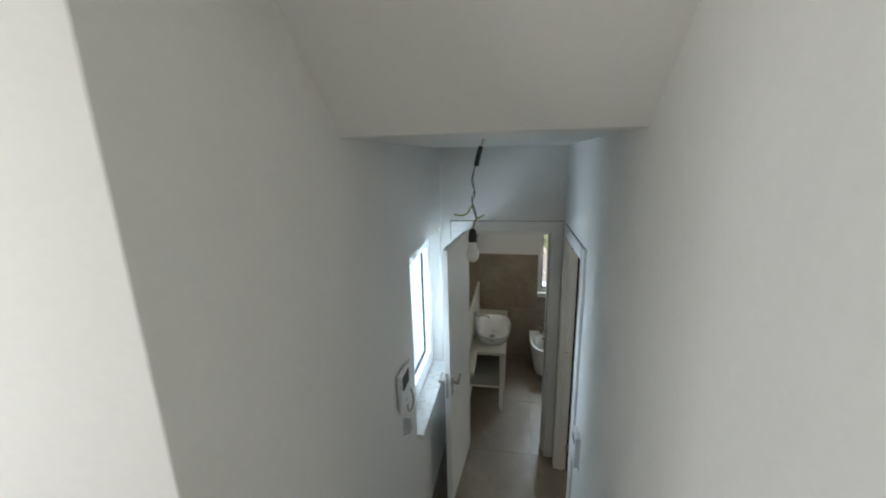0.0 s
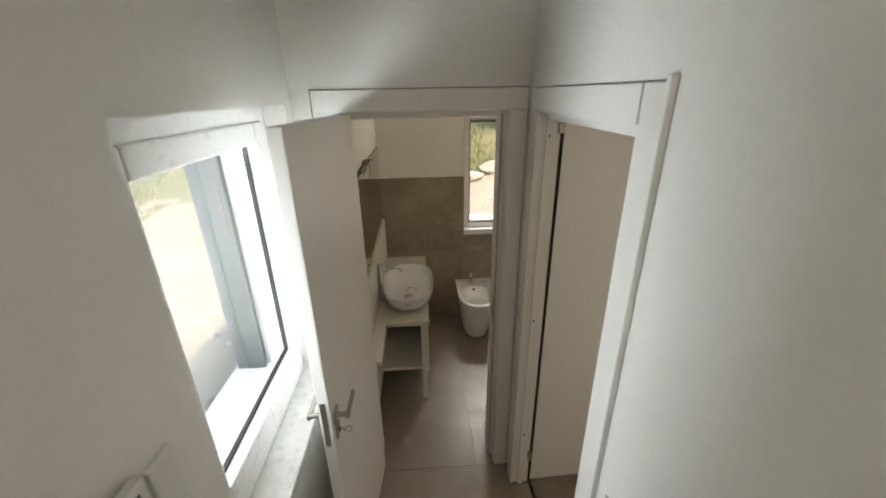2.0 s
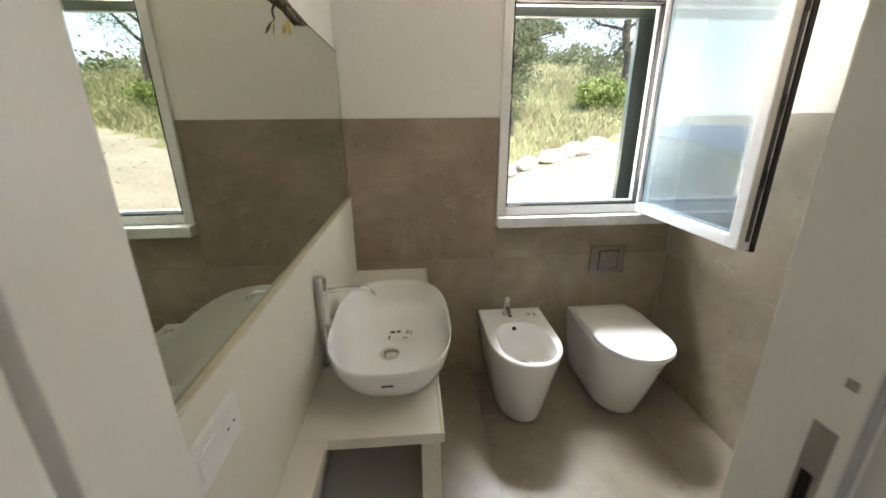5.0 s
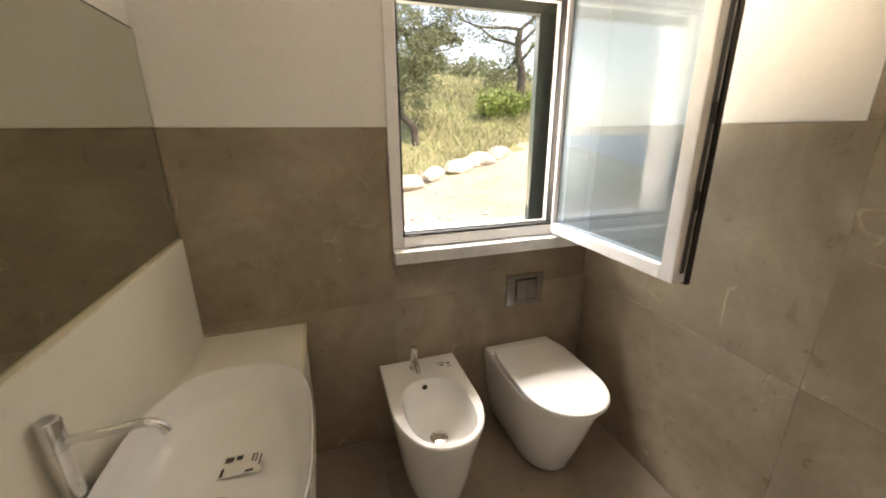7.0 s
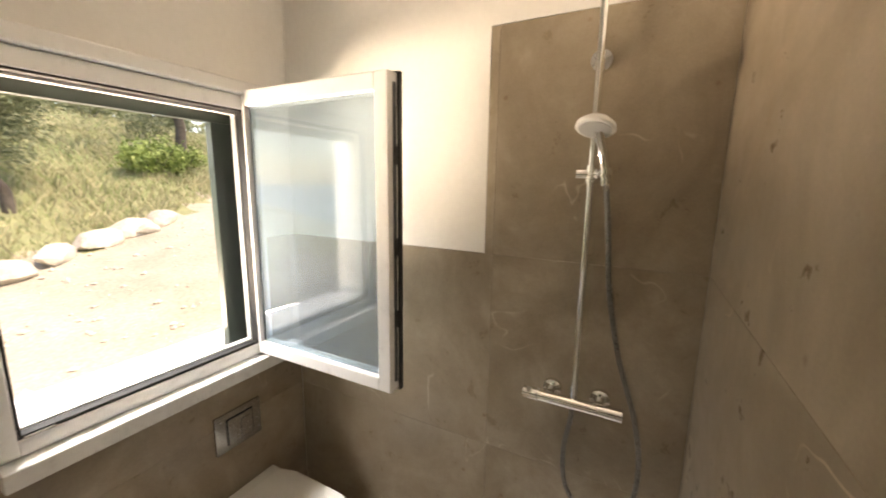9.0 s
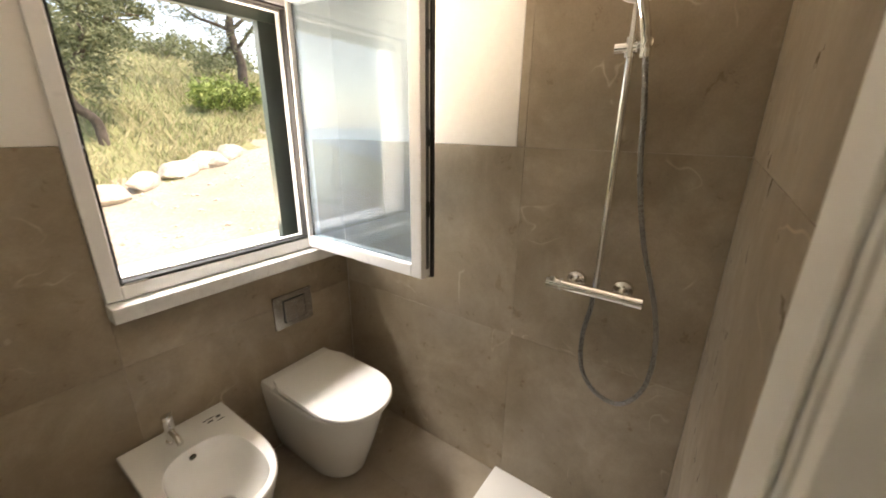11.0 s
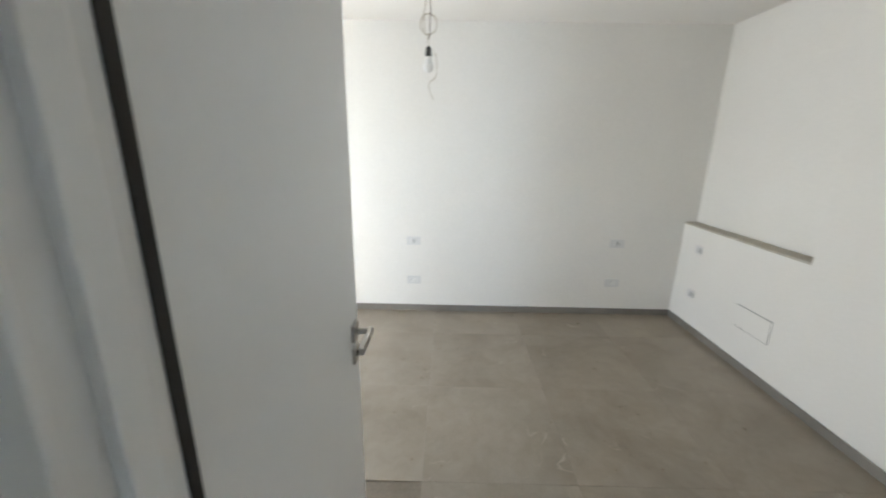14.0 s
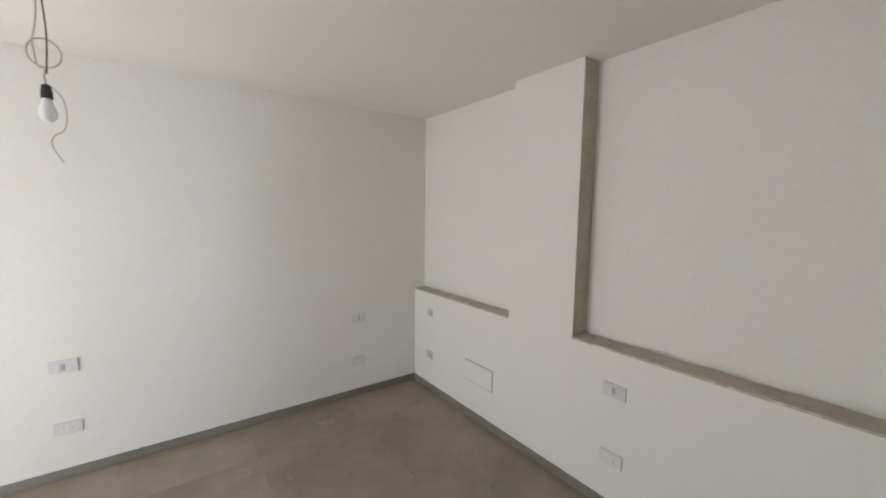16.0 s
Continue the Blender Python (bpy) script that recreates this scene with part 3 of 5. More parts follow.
# dark strips paint the shadow lines round the casings; the grey one a groove
for holder, a, b in ((door_b, (-0.064, YD - 0.003, 2.2052), (0.846, YD - 0.0002, 2.2085)), (door_b, (-0.0645, YD - 0.003, 2.05), (-0.0605, YD - 0.0002, 2.205)), (door_b, (0.8432, YD - 0.003, 0.01), (0.8462, YD - 0.0002, 2.205)),
                     (door_r, (XE - 0.003, -2.738, 2.2002), (XE - 0.0002, -1.845, 2.2035)), (door_r, (XE - 0.003, -1.8448, 0.01), (XE - 0.0002, -1.8415, 2.2035)), ):
    part("joint", box(a, b), DARK, holder)
part("joint", box((G - 0.0062, -2.664, 2.118), (G - 0.0018, -2.6592, 2.20)), GREY_PLASTIC, door_r)

# ---- windows ----
win1 = tagged(new("window_1"), "white closed casement window with a marble sill beside the stairs", "window", "", "structure")
win1.location = (-0.25, -2.3, 0.93)
for a, b in (((-0.30, -2.785, 0.952), (-0.232, -2.725, 2.155)), ((-0.30, -1.92, 0.952), (-0.232, -1.86, 2.155)),
             ((-0.30, -2.724, 2.10), (-0.232, -1.921, 2.155)), ((-0.30, -2.724, 0.952), (-0.232, -1.921, 1.035))):
    part("window_frame", box(a, b, 0.004), UPVC, win1)
for a, b in (((-0.288, -2.735, 1.015), (-0.222, -2.670, 2.10)), ((-0.288, -2.0, 1.015), (-0.222, -1.91, 2.10)),
             ((-0.288, -2.669, 2.025), (-0.222, -2.001, 2.10)), ((-0.288, -2.669, 1.015), (-0.222, -2.001, 1.112))):
    part("sash", box(a, b, 0.008, 3), UPVC, win1)
bm = bmesh.new()
for a, b in (((-0.281, -2.6695, 1.110), (-0.262, -2.661, 2.026)), ((-0.281, -2.0095, 1.110), (-0.262, -1.9985, 2.026)),
             ((-0.281, -2.661, 2.017), (-0.262, -2.0095, 2.026)), ((-0.281, -2.661, 1.110), (-0.262, -2.0095, 1.121))):
    bx(bm, a, b)
part("glazing_seal", bm, RUBBER, win1, "black rubber glazing seal")
g = part("pane", box((-0.275, -2.671, 1.11), (-0.269, -1.999, 2.03)), GLASS, win1)
g.visible_shadow = False
part("window_sill", box((-0.40, -2.787, 0.912), (-0.231, -1.858, 0.951), 0.003), MARBLE, win1, "white marble sill")
part("window_sill", box((-0.2305, -2.80, 0.912), (-0.098, -1.862, 0.951), 0.006, 3), MARBLE, win1, "white marble sill with a worn edge")
for a, b in (((OUT - 0.02, -1.895, 0.93), (-0.435, -1.861, 2.153)), ((OUT - 0.02, -2.784, 0.93), (-0.435, -2.750, 2.153)), ((OUT - 0.02, -2.749, 2.115), (-0.50, -1.896, 2.153))):
    part("shutter_frame", box(a, b, 0.004), SLATE, win1, "weathered dark shutter frame")
# thin brown strip draws a rust streak down the shutter frame
for z in (1.78,):
    part("rust_streak", box((-0.466, -1.8975, z - 0.15), (-0.452, -1.8955, z + 0.15), 0.001, 1), BROWN_WIRE, win1, "reddish-brown rust streak on the shutter frame")
part("window_sill", box((OUT - 0.04, -2.787, 0.86), (-0.401, -1.858, 0.93), 0.004), MARBLE, win1)

win2 = tagged(new("window_2"), "white bathroom window with its casement swung wide open", "window", "", "structure")
win2.location = (1.18, 0.02, 0.95)
for a, b in (((0.778, -0.012, 0.978), (0.824, 0.055, 2.035)), ((1.552, -0.012, 0.978), (1.60, 0.055, 2.035)),
             ((0.825, -0.012, 1.982), (1.551, 0.055, 2.035)), ((0.825, -0.012, 0.978), (1.551, 0.055, 1.024))):
    part("window_frame", box(a, b, 0.005, 3), UPVC, win2)
bm = bmesh.new()
for a, b in (((0.8235, -0.006, 1.024), (0.833, 0.03, 1.983)), ((1.5435, -0.006, 1.024), (1.553, 0.03, 1.983)),
             ((0.833, -0.006, 1.975), (1.5435, 0.03, 1.984)), ((0.833, -0.006, 1.022), (1.5435, 0.03, 1.034))):
    bx(bm, a, b)
part("seal", bm, RUBBER, win2, "black rubber window seal")
part("inner_frame", bx(bx(bx(box((0.824, 0.03, 1.024), (0.838, 0.055, 1.982)), (1.538, 0.03, 1.024), (1.552, 0.055, 1.982)), (0.838, 0.03, 1.966), (1.538, 0.055, 1.982)), (0.838, 0.03, 1.024), (1.538, 0.055, 1.040)), UPVC, win2)
part("catch", box((0.836, -0.012, 1.024), (0.90, -0.004, 1.030), 0.001, 1), SATIN, win2)
part("moulding", box((0.765, -0.035, 2.037), (1.635, 0.0, 2.085), 0.010, 3), UPVC, win2, "white projecting head moulding")
part("window_sill", box((0.775, -0.068, 0.922), (1.735, 0.0, 0.976), 0.005, 3), MARBLE, win2, "white marble sill with grey veins")
part("window_sill", box((0.801, 0.001, 0.922), (1.574, 0.139, 0.977), 0.003), MARBLE, win2)
part("window_sill", box((0.661, 0.1405, 0.90), (1.719, YN + 0.05, 0.965), 0.004), MARBLE, win2)
for a, b in (((1.485, 0.10, 0.978), (1.5745, 0.138, 1.935)), ((0.802, 0.10, 1.935), (1.5745, 0.138, 2.018))):
    part("shutter_frame", box(a, b, 0.004), GREEN, win2, "dark green shutter frame")

# the open casement, square to the wall
sx0, sx1 = 1.540, 1.604
sash = part("casement", bx(bx(bx(box((sx0, -0.700, 0.985), (sx1, -0.648, 2.052), 0.006, 3), (sx0, -0.030, 0.985), (sx1, 0.002 - 0.016, 2.052), 0.006, 3),
            (sx0, -0.6485, 1.995), (sx1, -0.0295, 2.052), 0.006, 3), (sx0, -0.6485, 0.985), (sx1, -0.0295, 1.035), 0.006, 3), UPVC, win2, "white casement opened into the room")
g = part("pane", box((sx0 + 0.018, -0.652, 1.03), (sx0 + 0.022, -0.026, 2.0)), COATED, sash)
g.visible_shadow = False
part("spacer", bx(bx(bx(box((sx0 + 0.023, -0.650, 1.033), (sx1 - 0.021, -0.641, 1.997)), (sx0 + 0.023, -0.037, 1.033), (sx1 - 0.021, -0.028, 1.997)), (sx0 + 0.023, -0.641, 1.988), (sx1 - 0.021, -0.037, 1.997)), (sx0 + 0.023, -0.641, 1.033), (sx1 - 0.021, -0.037, 1.042)), GREY_PLASTIC, sash)
part("seal", bx(bx(box((sx1 - 0.014, -0.708, 0.980), (sx1 + 0.004, -0.7005, 2.057)), (sx1 - 0.012, -0.7005, 2.0525), (sx1 + 0.006, -0.02, 2.058)), (sx1 - 0.012, -0.7005, 0.979), (sx1 + 0.006, -0.02, 0.9845)), RUBBER, sash, "black rubber casement seal")
part("lock_rail", box((sx0 + 0.026, -0.7035, 1.02), (sx0 + 0.041, -0.7002, 2.02)), SLATE, sash, "steel locking rail in the edge")
for z in (1.25, 1.50, 1.80):
    part("lock_pin", box((sx0 + 0.024, -0.708, z - 0.03), (sx0 + 0.0415, -0.7036, z + 0.03), 0.002, 1), BLACK, sash)
for z in (1.18, 1.86):
    bm = bmesh.new()
    cyl(bm, (1.570, -0.022, z - 0.04), (1.570, -0.022, z + 0.04), 0.007, n=10)
    part("hinge", bm, UPVC, win2, "", True)

# the bedroom's glazed door: one casement stands open beside the far wall
win3 = tagged(new("window_3"), "white glazed balcony door with its leaf open against the wall", "window", "", "structure")
win3.location = (3.2, 0.06, 0.0)
for a, b in (((2.352, 0.05, 0.002), (2.41, 0.12, 2.218)), ((3.92, 0.05, 0.002), (3.978, 0.12, 2.218)), ((2.411, 0.05, 2.16), (3.919, 0.12, 2.218))):
    part("window_frame", box(a, b, 0.004), UPVC, win3)
fx = 3.955
fr = part("door_leaf", bx(bx(bx(box((fx - 0.06, -0.62, 0.03), (fx, -0.535, 2.15), 0.005), (fx - 0.06, 0.045, 0.03), (fx, -0.04, 2.15), 0.005), (fx - 0.06, -0.536, 2.045), (fx, -0.039, 2.15), 0.005),
          (fx - 0.06, -0.536, 0.03), (fx, -0.039, 0.115), 0.005), UPVC, win3, "white open glazed leaf")
g = part("pane", box((fx - 0.034, -0.54, 0.11), (fx - 0.028, -0.036, 2.064)), GLASS, fr)
g.visible_shadow = False
part("seal", bx(box((fx - 0.004, -0.628, 0.025), (fx + 0.004, -0.6205, 2.155)), (fx - 0.004, -0.6205, 0.022), (fx + 0.004, 0.04, 0.0295)), RUBBER, fr)
part("threshold", box((2.352, 0.03, -0.005), (3.978, 0.36, 0.012), 0.003), MARBLE, win3)


# ---- bathroom ----
CX, CY = 0.2525, -0.815
vanity = thing("vanity", "cream washstand with a low shelf and slim legs under the basin", "washstand", (0.2, -0.6, 0))
part("top", bx(box((0.001, -1.18, 0.657), (0.398, -0.002, 0.690), 0.003), (0.001, -1.598, 0.657), (0.098, -1.1802, 0.690), 0.003), CORIAN, vanity)
part("edge_strip", box((0.388, -1.176, 0.6905), (0.398, -0.002, 0.694), 0.001, 1), CREAM_EDGE, vanity)
part("shelf", box((0.001, -1.165, 0.262), (0.352, -0.004, 0.284), 0.002), CORIAN, vanity, "cream lower shelf")
part("side_panel", box((0.372, -1.140, 0.22), (0.390, -0.004, 0.656), 0.002), CORIAN, vanity)
for x, y in ((0.336, -1.182), (0.336, -0.044), (0.002, -0.044)):
    part("leg", box((x, y, 0.001), (x + 0.036, y + 0.036, 0.656), 0.003), CORIAN, vanity)
part("back_rail", box((0.002, -1.14, 0.60), (0.018, -0.046, 0.656), 0.002), CORIAN, vanity)
bm = bmesh.new()
cyl(bm, (0.25, -0.80, 0.57), (0.25, -0.80, 0.657), 0.022, n=16)
tube(bm, smooth_path([(0.25, -0.80, 0.60), (0.25, -0.80, 0.53), (0.20, -0.80, 0.49), (0.12, -0.80, 0.50), (0.004, -0.80, 0.50)]), 0.016, 10)
part("waste_pipe", bm, PLASTIC, vanity, "white plastic waste pipe", True)

splash = thing("backsplash", "cream upstand panel along the wall behind the washstand", "backsplash", (0.01, -0.8, 0.69))
part("panel", box((0.001, -1.598, 0.6905), (0.020, -0.002, 1.086), 0.002), CORIAN, splash)
part("edge_strip", box((0.001, -1.598, 1.0862), (0.020, -0.002, 1.092), 0.001, 1), CREAM_EDGE, splash, "pale raw board edge")

mirror = thing("mirror", "large frameless mirror resting on the backsplash", "mirror", (0.005, -0.8, 1.093))
part("glass", box((0.001, -1.598, 1.0935), (0.0085, -0.006, 1.760), 0.0015, 1), MIRROR, mirror)
part("edge", bx(box((0.0008, -1.598, 1.7602), (0.008, -0.004, 1.7635)), (0.0008, -0.0058, 1.0935), (0.008, -0.003, 1.7602)), SLATE, mirror, "dark ground edge of the mirror")

basin = thing("basin", "glossy white ceramic countertop basin with a chrome waste", "basin", (CX, CY, 0.69))
bm = bmesh.new()
HX, HY = 0.193, 0.314
rings = [oval(CX, CY, 0.6915, HX * 0.62, HY * 0.66, 2.6)]
for f, z in ((0.66, 0.693), (0.76, 0.71), (0.86, 0.738), (0.93, 0.77), (0.975, 0.80), (0.995, 0.825), (1.0, 0.834), (0.994, 0.838), (0.982, 0.836),
             (0.955, 0.81), (0.91, 0.772), (0.84, 0.745), (0.72, 0.726), (0.52, 0.717), (0.30, 0.714), (0.12, 0.713)):
    rings.append(oval(CX, CY, z, HX * f, HY * f * (1.0 if f > 0.7 else 1.0), 2.75 if f > 0.5 else 2.2))
loft(bm, rings)
part("bowl", bm, CERAMIC, basin, "", True)
bm = bmesh.new()
loft(bm, [oval(CX - 0.012, CY - 0.035, 0.7135, 0.034, 0.034, 2, 24), oval(CX - 0.012, CY - 0.035, 0.721, 0.033, 0.033, 2, 24), oval(CX - 0.012, CY - 0.035, 0.725, 0.024, 0.024, 2, 24), oval(CX - 0.012, CY - 0.035, 0.727, 0.006, 0.006, 2, 24)])
part("waste", bm, CHROME, basin, "round chrome waste plug", True)
sticker = thing("label_sticker", "white printed paper label stuck in the basin", "label", (CX + 0.01, CY + 0.075, 0.7165))
sm = pose(CX + 0.022, CY + 0.075, 0.7205, 2, -4, -6)


def flat(m, x0, y0, x1, y1, z):
    bm2 = bmesh.new()
    vs = [bm2.verts.new(m @ Vector((x, y, z + h))) for h in (0, 0.0006) for x, y in ((x0, y0), (x1, y0), (x1, y1), (x0, y1))]
    bm2.faces.new(vs[:4])
    bm2.faces.new(vs[4:])
    for i in range(4):
        j = (i + 1) % 4
        bm2.faces.new((vs[i], vs[j], vs[j + 4], vs[i + 4]))
    return bm2


part("paper", flat(sm, -0.045, -0.03, 0.045, 0.03, 0), PAPER, sticker)
for x0, y0, x1, y1 in ((-0.040, 0.012, -0.022, 0.026), (-0.016, 0.014, -0.002, 0.027), (0.020, 0.004, 0.024, 0.026), (0.028, 0.000, 0.031, 0.026), (-0.042, -0.026, -0.036, -0.004), (0.012, -0.024, 0.030, -0.018), (0.038, -0.01, 0.041, 0.02)):
    part("print", flat(sm, x0, y0, x1, y1, 0.0008), INK, sticker, "dark printed bar")
part("mark", box((CX - 0.016, CY - HY * 0.985, 0.796), (CX + 0.016, CY - HY * 0.955, 0.799)), INK, basin, "small dark maker's mark")

tap = thing("basin_tap", "tall chrome basin mixer with a slim spout", "tap", (0.040, -0.850, 0.69))
bm = bmesh.new()
loft(bm, [oval(0.040, -0.850, z, r, r, 2, 24) for z, r in ((0.6905, 0.024), (0.697, 0.024), (0.699, 0.0180), (0.944, 0.0180), (0.9445, 0.0170), (0.946, 0.0170), (0.9465, 0.0185), (0.998, 0.0185), (1.002, 0.0165))])
part("body", bm, CHROME, tap, "", True)
bm = bmesh.new()
tube(bm, smooth_path([(0.050, -0.850, 0.955), (0.10, -0.850, 0.958), (0.15, -0.850, 0.961), (0.174, -0.850, 0.961), (0.190, -0.850, 0.951), (0.201, -0.850, 0.934)], 6), 0.0085, 14)
part("spout", bm, CHROME, tap, "", True)
bm = bmesh.new()
cyl(bm, (0.040, -0.850, 1.001), (0.040, -0.850, 1.0035), 0.0115, n=20)
part("cap", bm, SATIN, tap, "", True)

socket = thing("wall_socket", "white wall socket on the backsplash beside the basin", "socket", (0.022, -1.47, 1.0))
part("plate", box((0.0205, -1.545, 0.955), (0.030, -1.41, 1.035), 0.003), PLASTIC, socket)
bm = bmesh.new()
cyl(bm, (0.029, -1.445, 0.995), (0.0325, -1.445, 0.995), 0.022, n=24)
part("outlet", bm, PLASTIC, socket, "", True)
for dy in (-0.0095, 0.0095):
    bm = bmesh.new()
    cyl(bm, (0.0322, -1.445 + dy, 0.995), (0.0330, -1.445 + dy, 0.995), 0.0028, n=10)
    part("hole", bm, DARK, socket)
part("switch", box((0.0295, -1.535, 0.972), (0.0325, -1.485, 1.018), 0.002), PLASTIC, socket)

# bundle of twigs that hangs over the mirror's edge
garland = thing("twig_garland", "dry twisted twigs with two yellow-leaved tails hung on the mirror", "decoration", (0.02, -1.02, 1.74))
for k in range(3):
    pts = []
    for i in range(11):
        q = i / 10
        rise = (0.040, 0.022, 0.006)[k] * math.sin(q * math.pi) ** 1.3
        pts.append((0.018 + 0.008 * math.sin(q * 8 + k * 2.1), -1.43 + q * 0.83, 1.741 + rise + 0.010 * math.sin(q * 12.5 + k * 2.4) * math.sin(q * math.pi)))
    bm = bmesh.new()
    tube(bm, smooth_path(pts, 4), 0.0058, 7, 0.0042)
    part("twig", bm, TWIG, garland, "", True)
for y, spreads in ((-1.375, (-0.030, 0.034)), (-0.80, (-0.075, -0.010))):
    bm = bmesh.new()
    tube(bm, smooth_path([(0.022, y, 1.745), (0.027, y - 0.006, 1.728), (0.026, y, 1.712)], 5), 0.0036, 6, 0.0026)
    part("twig", bm, TWIG, garland, "", True)
    for i, dy in enumerate(spreads):
        top, low = Vector((0.026, y, 1.714)), Vector((0.030, y + dy, 1.664 + 0.010 * i))
        bm = bmesh.new()
        loft(bm, [[top.lerp(low, f) + Vector((0.002 * math.cos(g), w * math.cos(g), w * math.sin(g) * 0.5)) for g in (math.pi * j / 3 for j in range(6))]
                  for f, w in ((0.0, 0.0015), (0.3, 0.003), (0.55, 0.010), (0.8, 0.011), (1.0, 0.002))])
        part("leaf", bm, DRY_LEAF, garland, "dry yellow leaf", True)


def ceramic_body(name, bm_rings, parent):
    bm3 = bmesh.new()
    loft(bm3, bm_rings)
    return part(name, bm3, CERAMIC, parent, "", True)


bidet = thing("bidet", "white floor-standing ceramic bidet against the tiled wall", "bidet", (0.868, -0.27, 0))
BX = 0.868
rings = [dee(BX, b, f, z, h, 2.2, straight=0.54) for b, f, z, h in (
    (-0.004, -0.433, 0.001, 0.104), (-0.004, -0.454, 0.012, 0.119), (-0.004, -0.468, 0.06, 0.130), (-0.004, -0.494, 0.16, 0.147), (-0.004, -0.522, 0.28, 0.163),
    (-0.004, -0.553, 0.365, 0.175), (-0.004, -0.564, 0.402, 0.179), (-0.005, -0.565, 0.414, 0.180), (-0.008, -0.561, 0.4195, 0.177))]


def inner(f, z, cy=-0.352, hx=0.136, hy=0.183, p=2.6):
    """A bowl ring with as many points as a dee ring, starting at its left."""
    n = len(dee(0, 0, -1, 0, 1))
    out = []
    for i in range(n):
        q = math.pi + 2 * math.pi * i / n
        c, s = math.cos(q), math.sin(q)
        out.append(Vector((BX + hx * f * math.copysign(abs(c) ** (2 / p), c), cy + hy * f * math.copysign(abs(s) ** (2 / p), s), z)))
    return out


rings += [inner(1.0, 0.4195), inner(0.985, 0.412), inner(0.93, 0.36), inner(0.82, 0.32), inner(0.62, 0.298), inner(0.30, 0.290), inner(0.08, 0.289)]
ceramic_body("bowl", rings, bidet)
bm = bmesh.new()
loft(bm, [oval(BX - 0.005, -0.375, z, r, r, 2, 24) for z, r in ((0.2885, 0.038), (0.296, 0.037), (0.299, 0.026), (0.300, 0.004))])
part("waste", bm, CHROME, bidet, "round chrome waste plug", True)
bm = bmesh.new()
cyl(bm, (BX - 0.010, -0.180, 0.392), (BX - 0.010, -0.1875, 0.390), 0.011, n=18)
part("overflow", bm, DARK, bidet, "dark overflow hole", True)
for x0, y0, x1, y1 in ((0.945, -0.075, 0.985, -0.070), (0.955, -0.095, 0.975, -0.086), (0.99, -0.09, 1.006, -0.076), (0.985, -0.11, 1.01, -0.105)):
    part("print", box((x0, y0, 0.4198), (x1, y1, 0.4203)), INK, bidet)
btap = thing("bidet_tap", "small chrome bidet mixer with a lever", "tap", (BX - 0.03, -0.075, 0.42))
tx, ty = BX - 0.03, -0.078
bm = bmesh.new()
loft(bm, [oval(tx, ty, z, r, r, 2, 20) for z, r in ((0.4197, 0.021), (0.428, 0.021), (0.431, 0.0165), (0.50, 0.0165), (0.502, 0.0175), (0.528, 0.0175), (0.532, 0.0145))])
part("body", bm, CHROME, btap, "", True)
bm = bmesh.new()
tube(bm, smooth_path([(tx, ty - 0.005, 0.470), (tx, ty - 0.05, 0.466), (tx, ty - 0.085, 0.452)], 5), 0.011, 12)
part("spout", bm, CHROME, btap, "", True)
bm = bmesh.new()
tube(bm, [(tx, ty, 0.530), (tx + 0.004, ty - 0.012, 0.545), (tx + 0.008, ty - 0.030, 0.558)], 0.004, 8)
part("lever", bm, CHROME, btap, "", True)

wc = thing("toilet", "white floor-standing ceramic toilet with its lid closed", "toilet", (1.39, -0.28, 0))
BX = 1.398
ceramic_body("bowl", [dee(BX, -0.004, f, z, h, 2.15, straight=q) for f, z, h, q in (
    (-0.415, 0.001, 0.104, 0.60), (-0.438, 0.012, 0.121, 0.60), (-0.454, 0.06, 0.134, 0.59), (-0.486, 0.15, 0.150, 0.58), (-0.520, 0.25, 0.164, 0.57),
    (-0.548, 0.34, 0.174, 0.57), (-0.560, 0.388, 0.178, 0.57), (-0.560, 0.396, 0.178, 0.57), (-0.556, 0.402, 0.174, 0.57), (-0.525, 0.403, 0.13, 0.57))], wc)
bm = bmesh.new()
bx(bm, (BX - 0.177, -0.088, 0.385), (BX + 0.177, -0.0045, 0.4165), 0.008, 3)
part("rear_deck", bm, CERAMIC, wc, "", True)


def lid_ring(z, g):
    """A seat outline: round front, straight sides, and a neck that narrows to the hinges."""
    ring = []
    for v in dee(BX + 0.004, -0.072, -0.592 + g, z, 0.180 - g, 2.1, 30, straight=0.60):
        q = min(1.0, max(0.0, (v.y + 0.150) / 0.078))
        ring.append(Vector((BX + 0.004 + (v.x - BX - 0.004) * (1 - 0.13 * q * q * (3 - 2 * q)), v.y - (g if v.y > -0.1 else 0), z)))
    return ring


for nm, z0, z1, g0 in (("seat", 0.4035, 0.4125, 0.007), ("lid", 0.4145, 0.434, 0.0)):
    bm = bmesh.new()
    loft(bm, [lid_ring(z0, g0 + 0.004), lid_ring(z0 + 0.003, g0), lid_ring(z1 - 0.005, g0), lid_ring(z1 - 0.001, g0 + 0.003), lid_ring(z1, g0 + 0.008)])
    part(nm, bm, PLASTIC, wc, "smooth white toilet " + nm, True)
def bowl_front(x, z):
    """Depth of the bowl's rounded front at a sideways distance x."""
    return -0.315 - 0.2355 * math.sqrt(max(0.0, 1 - (abs(x) / 0.175) ** 2.15)) ** 0.93 - 0.25 * (z - 0.352)


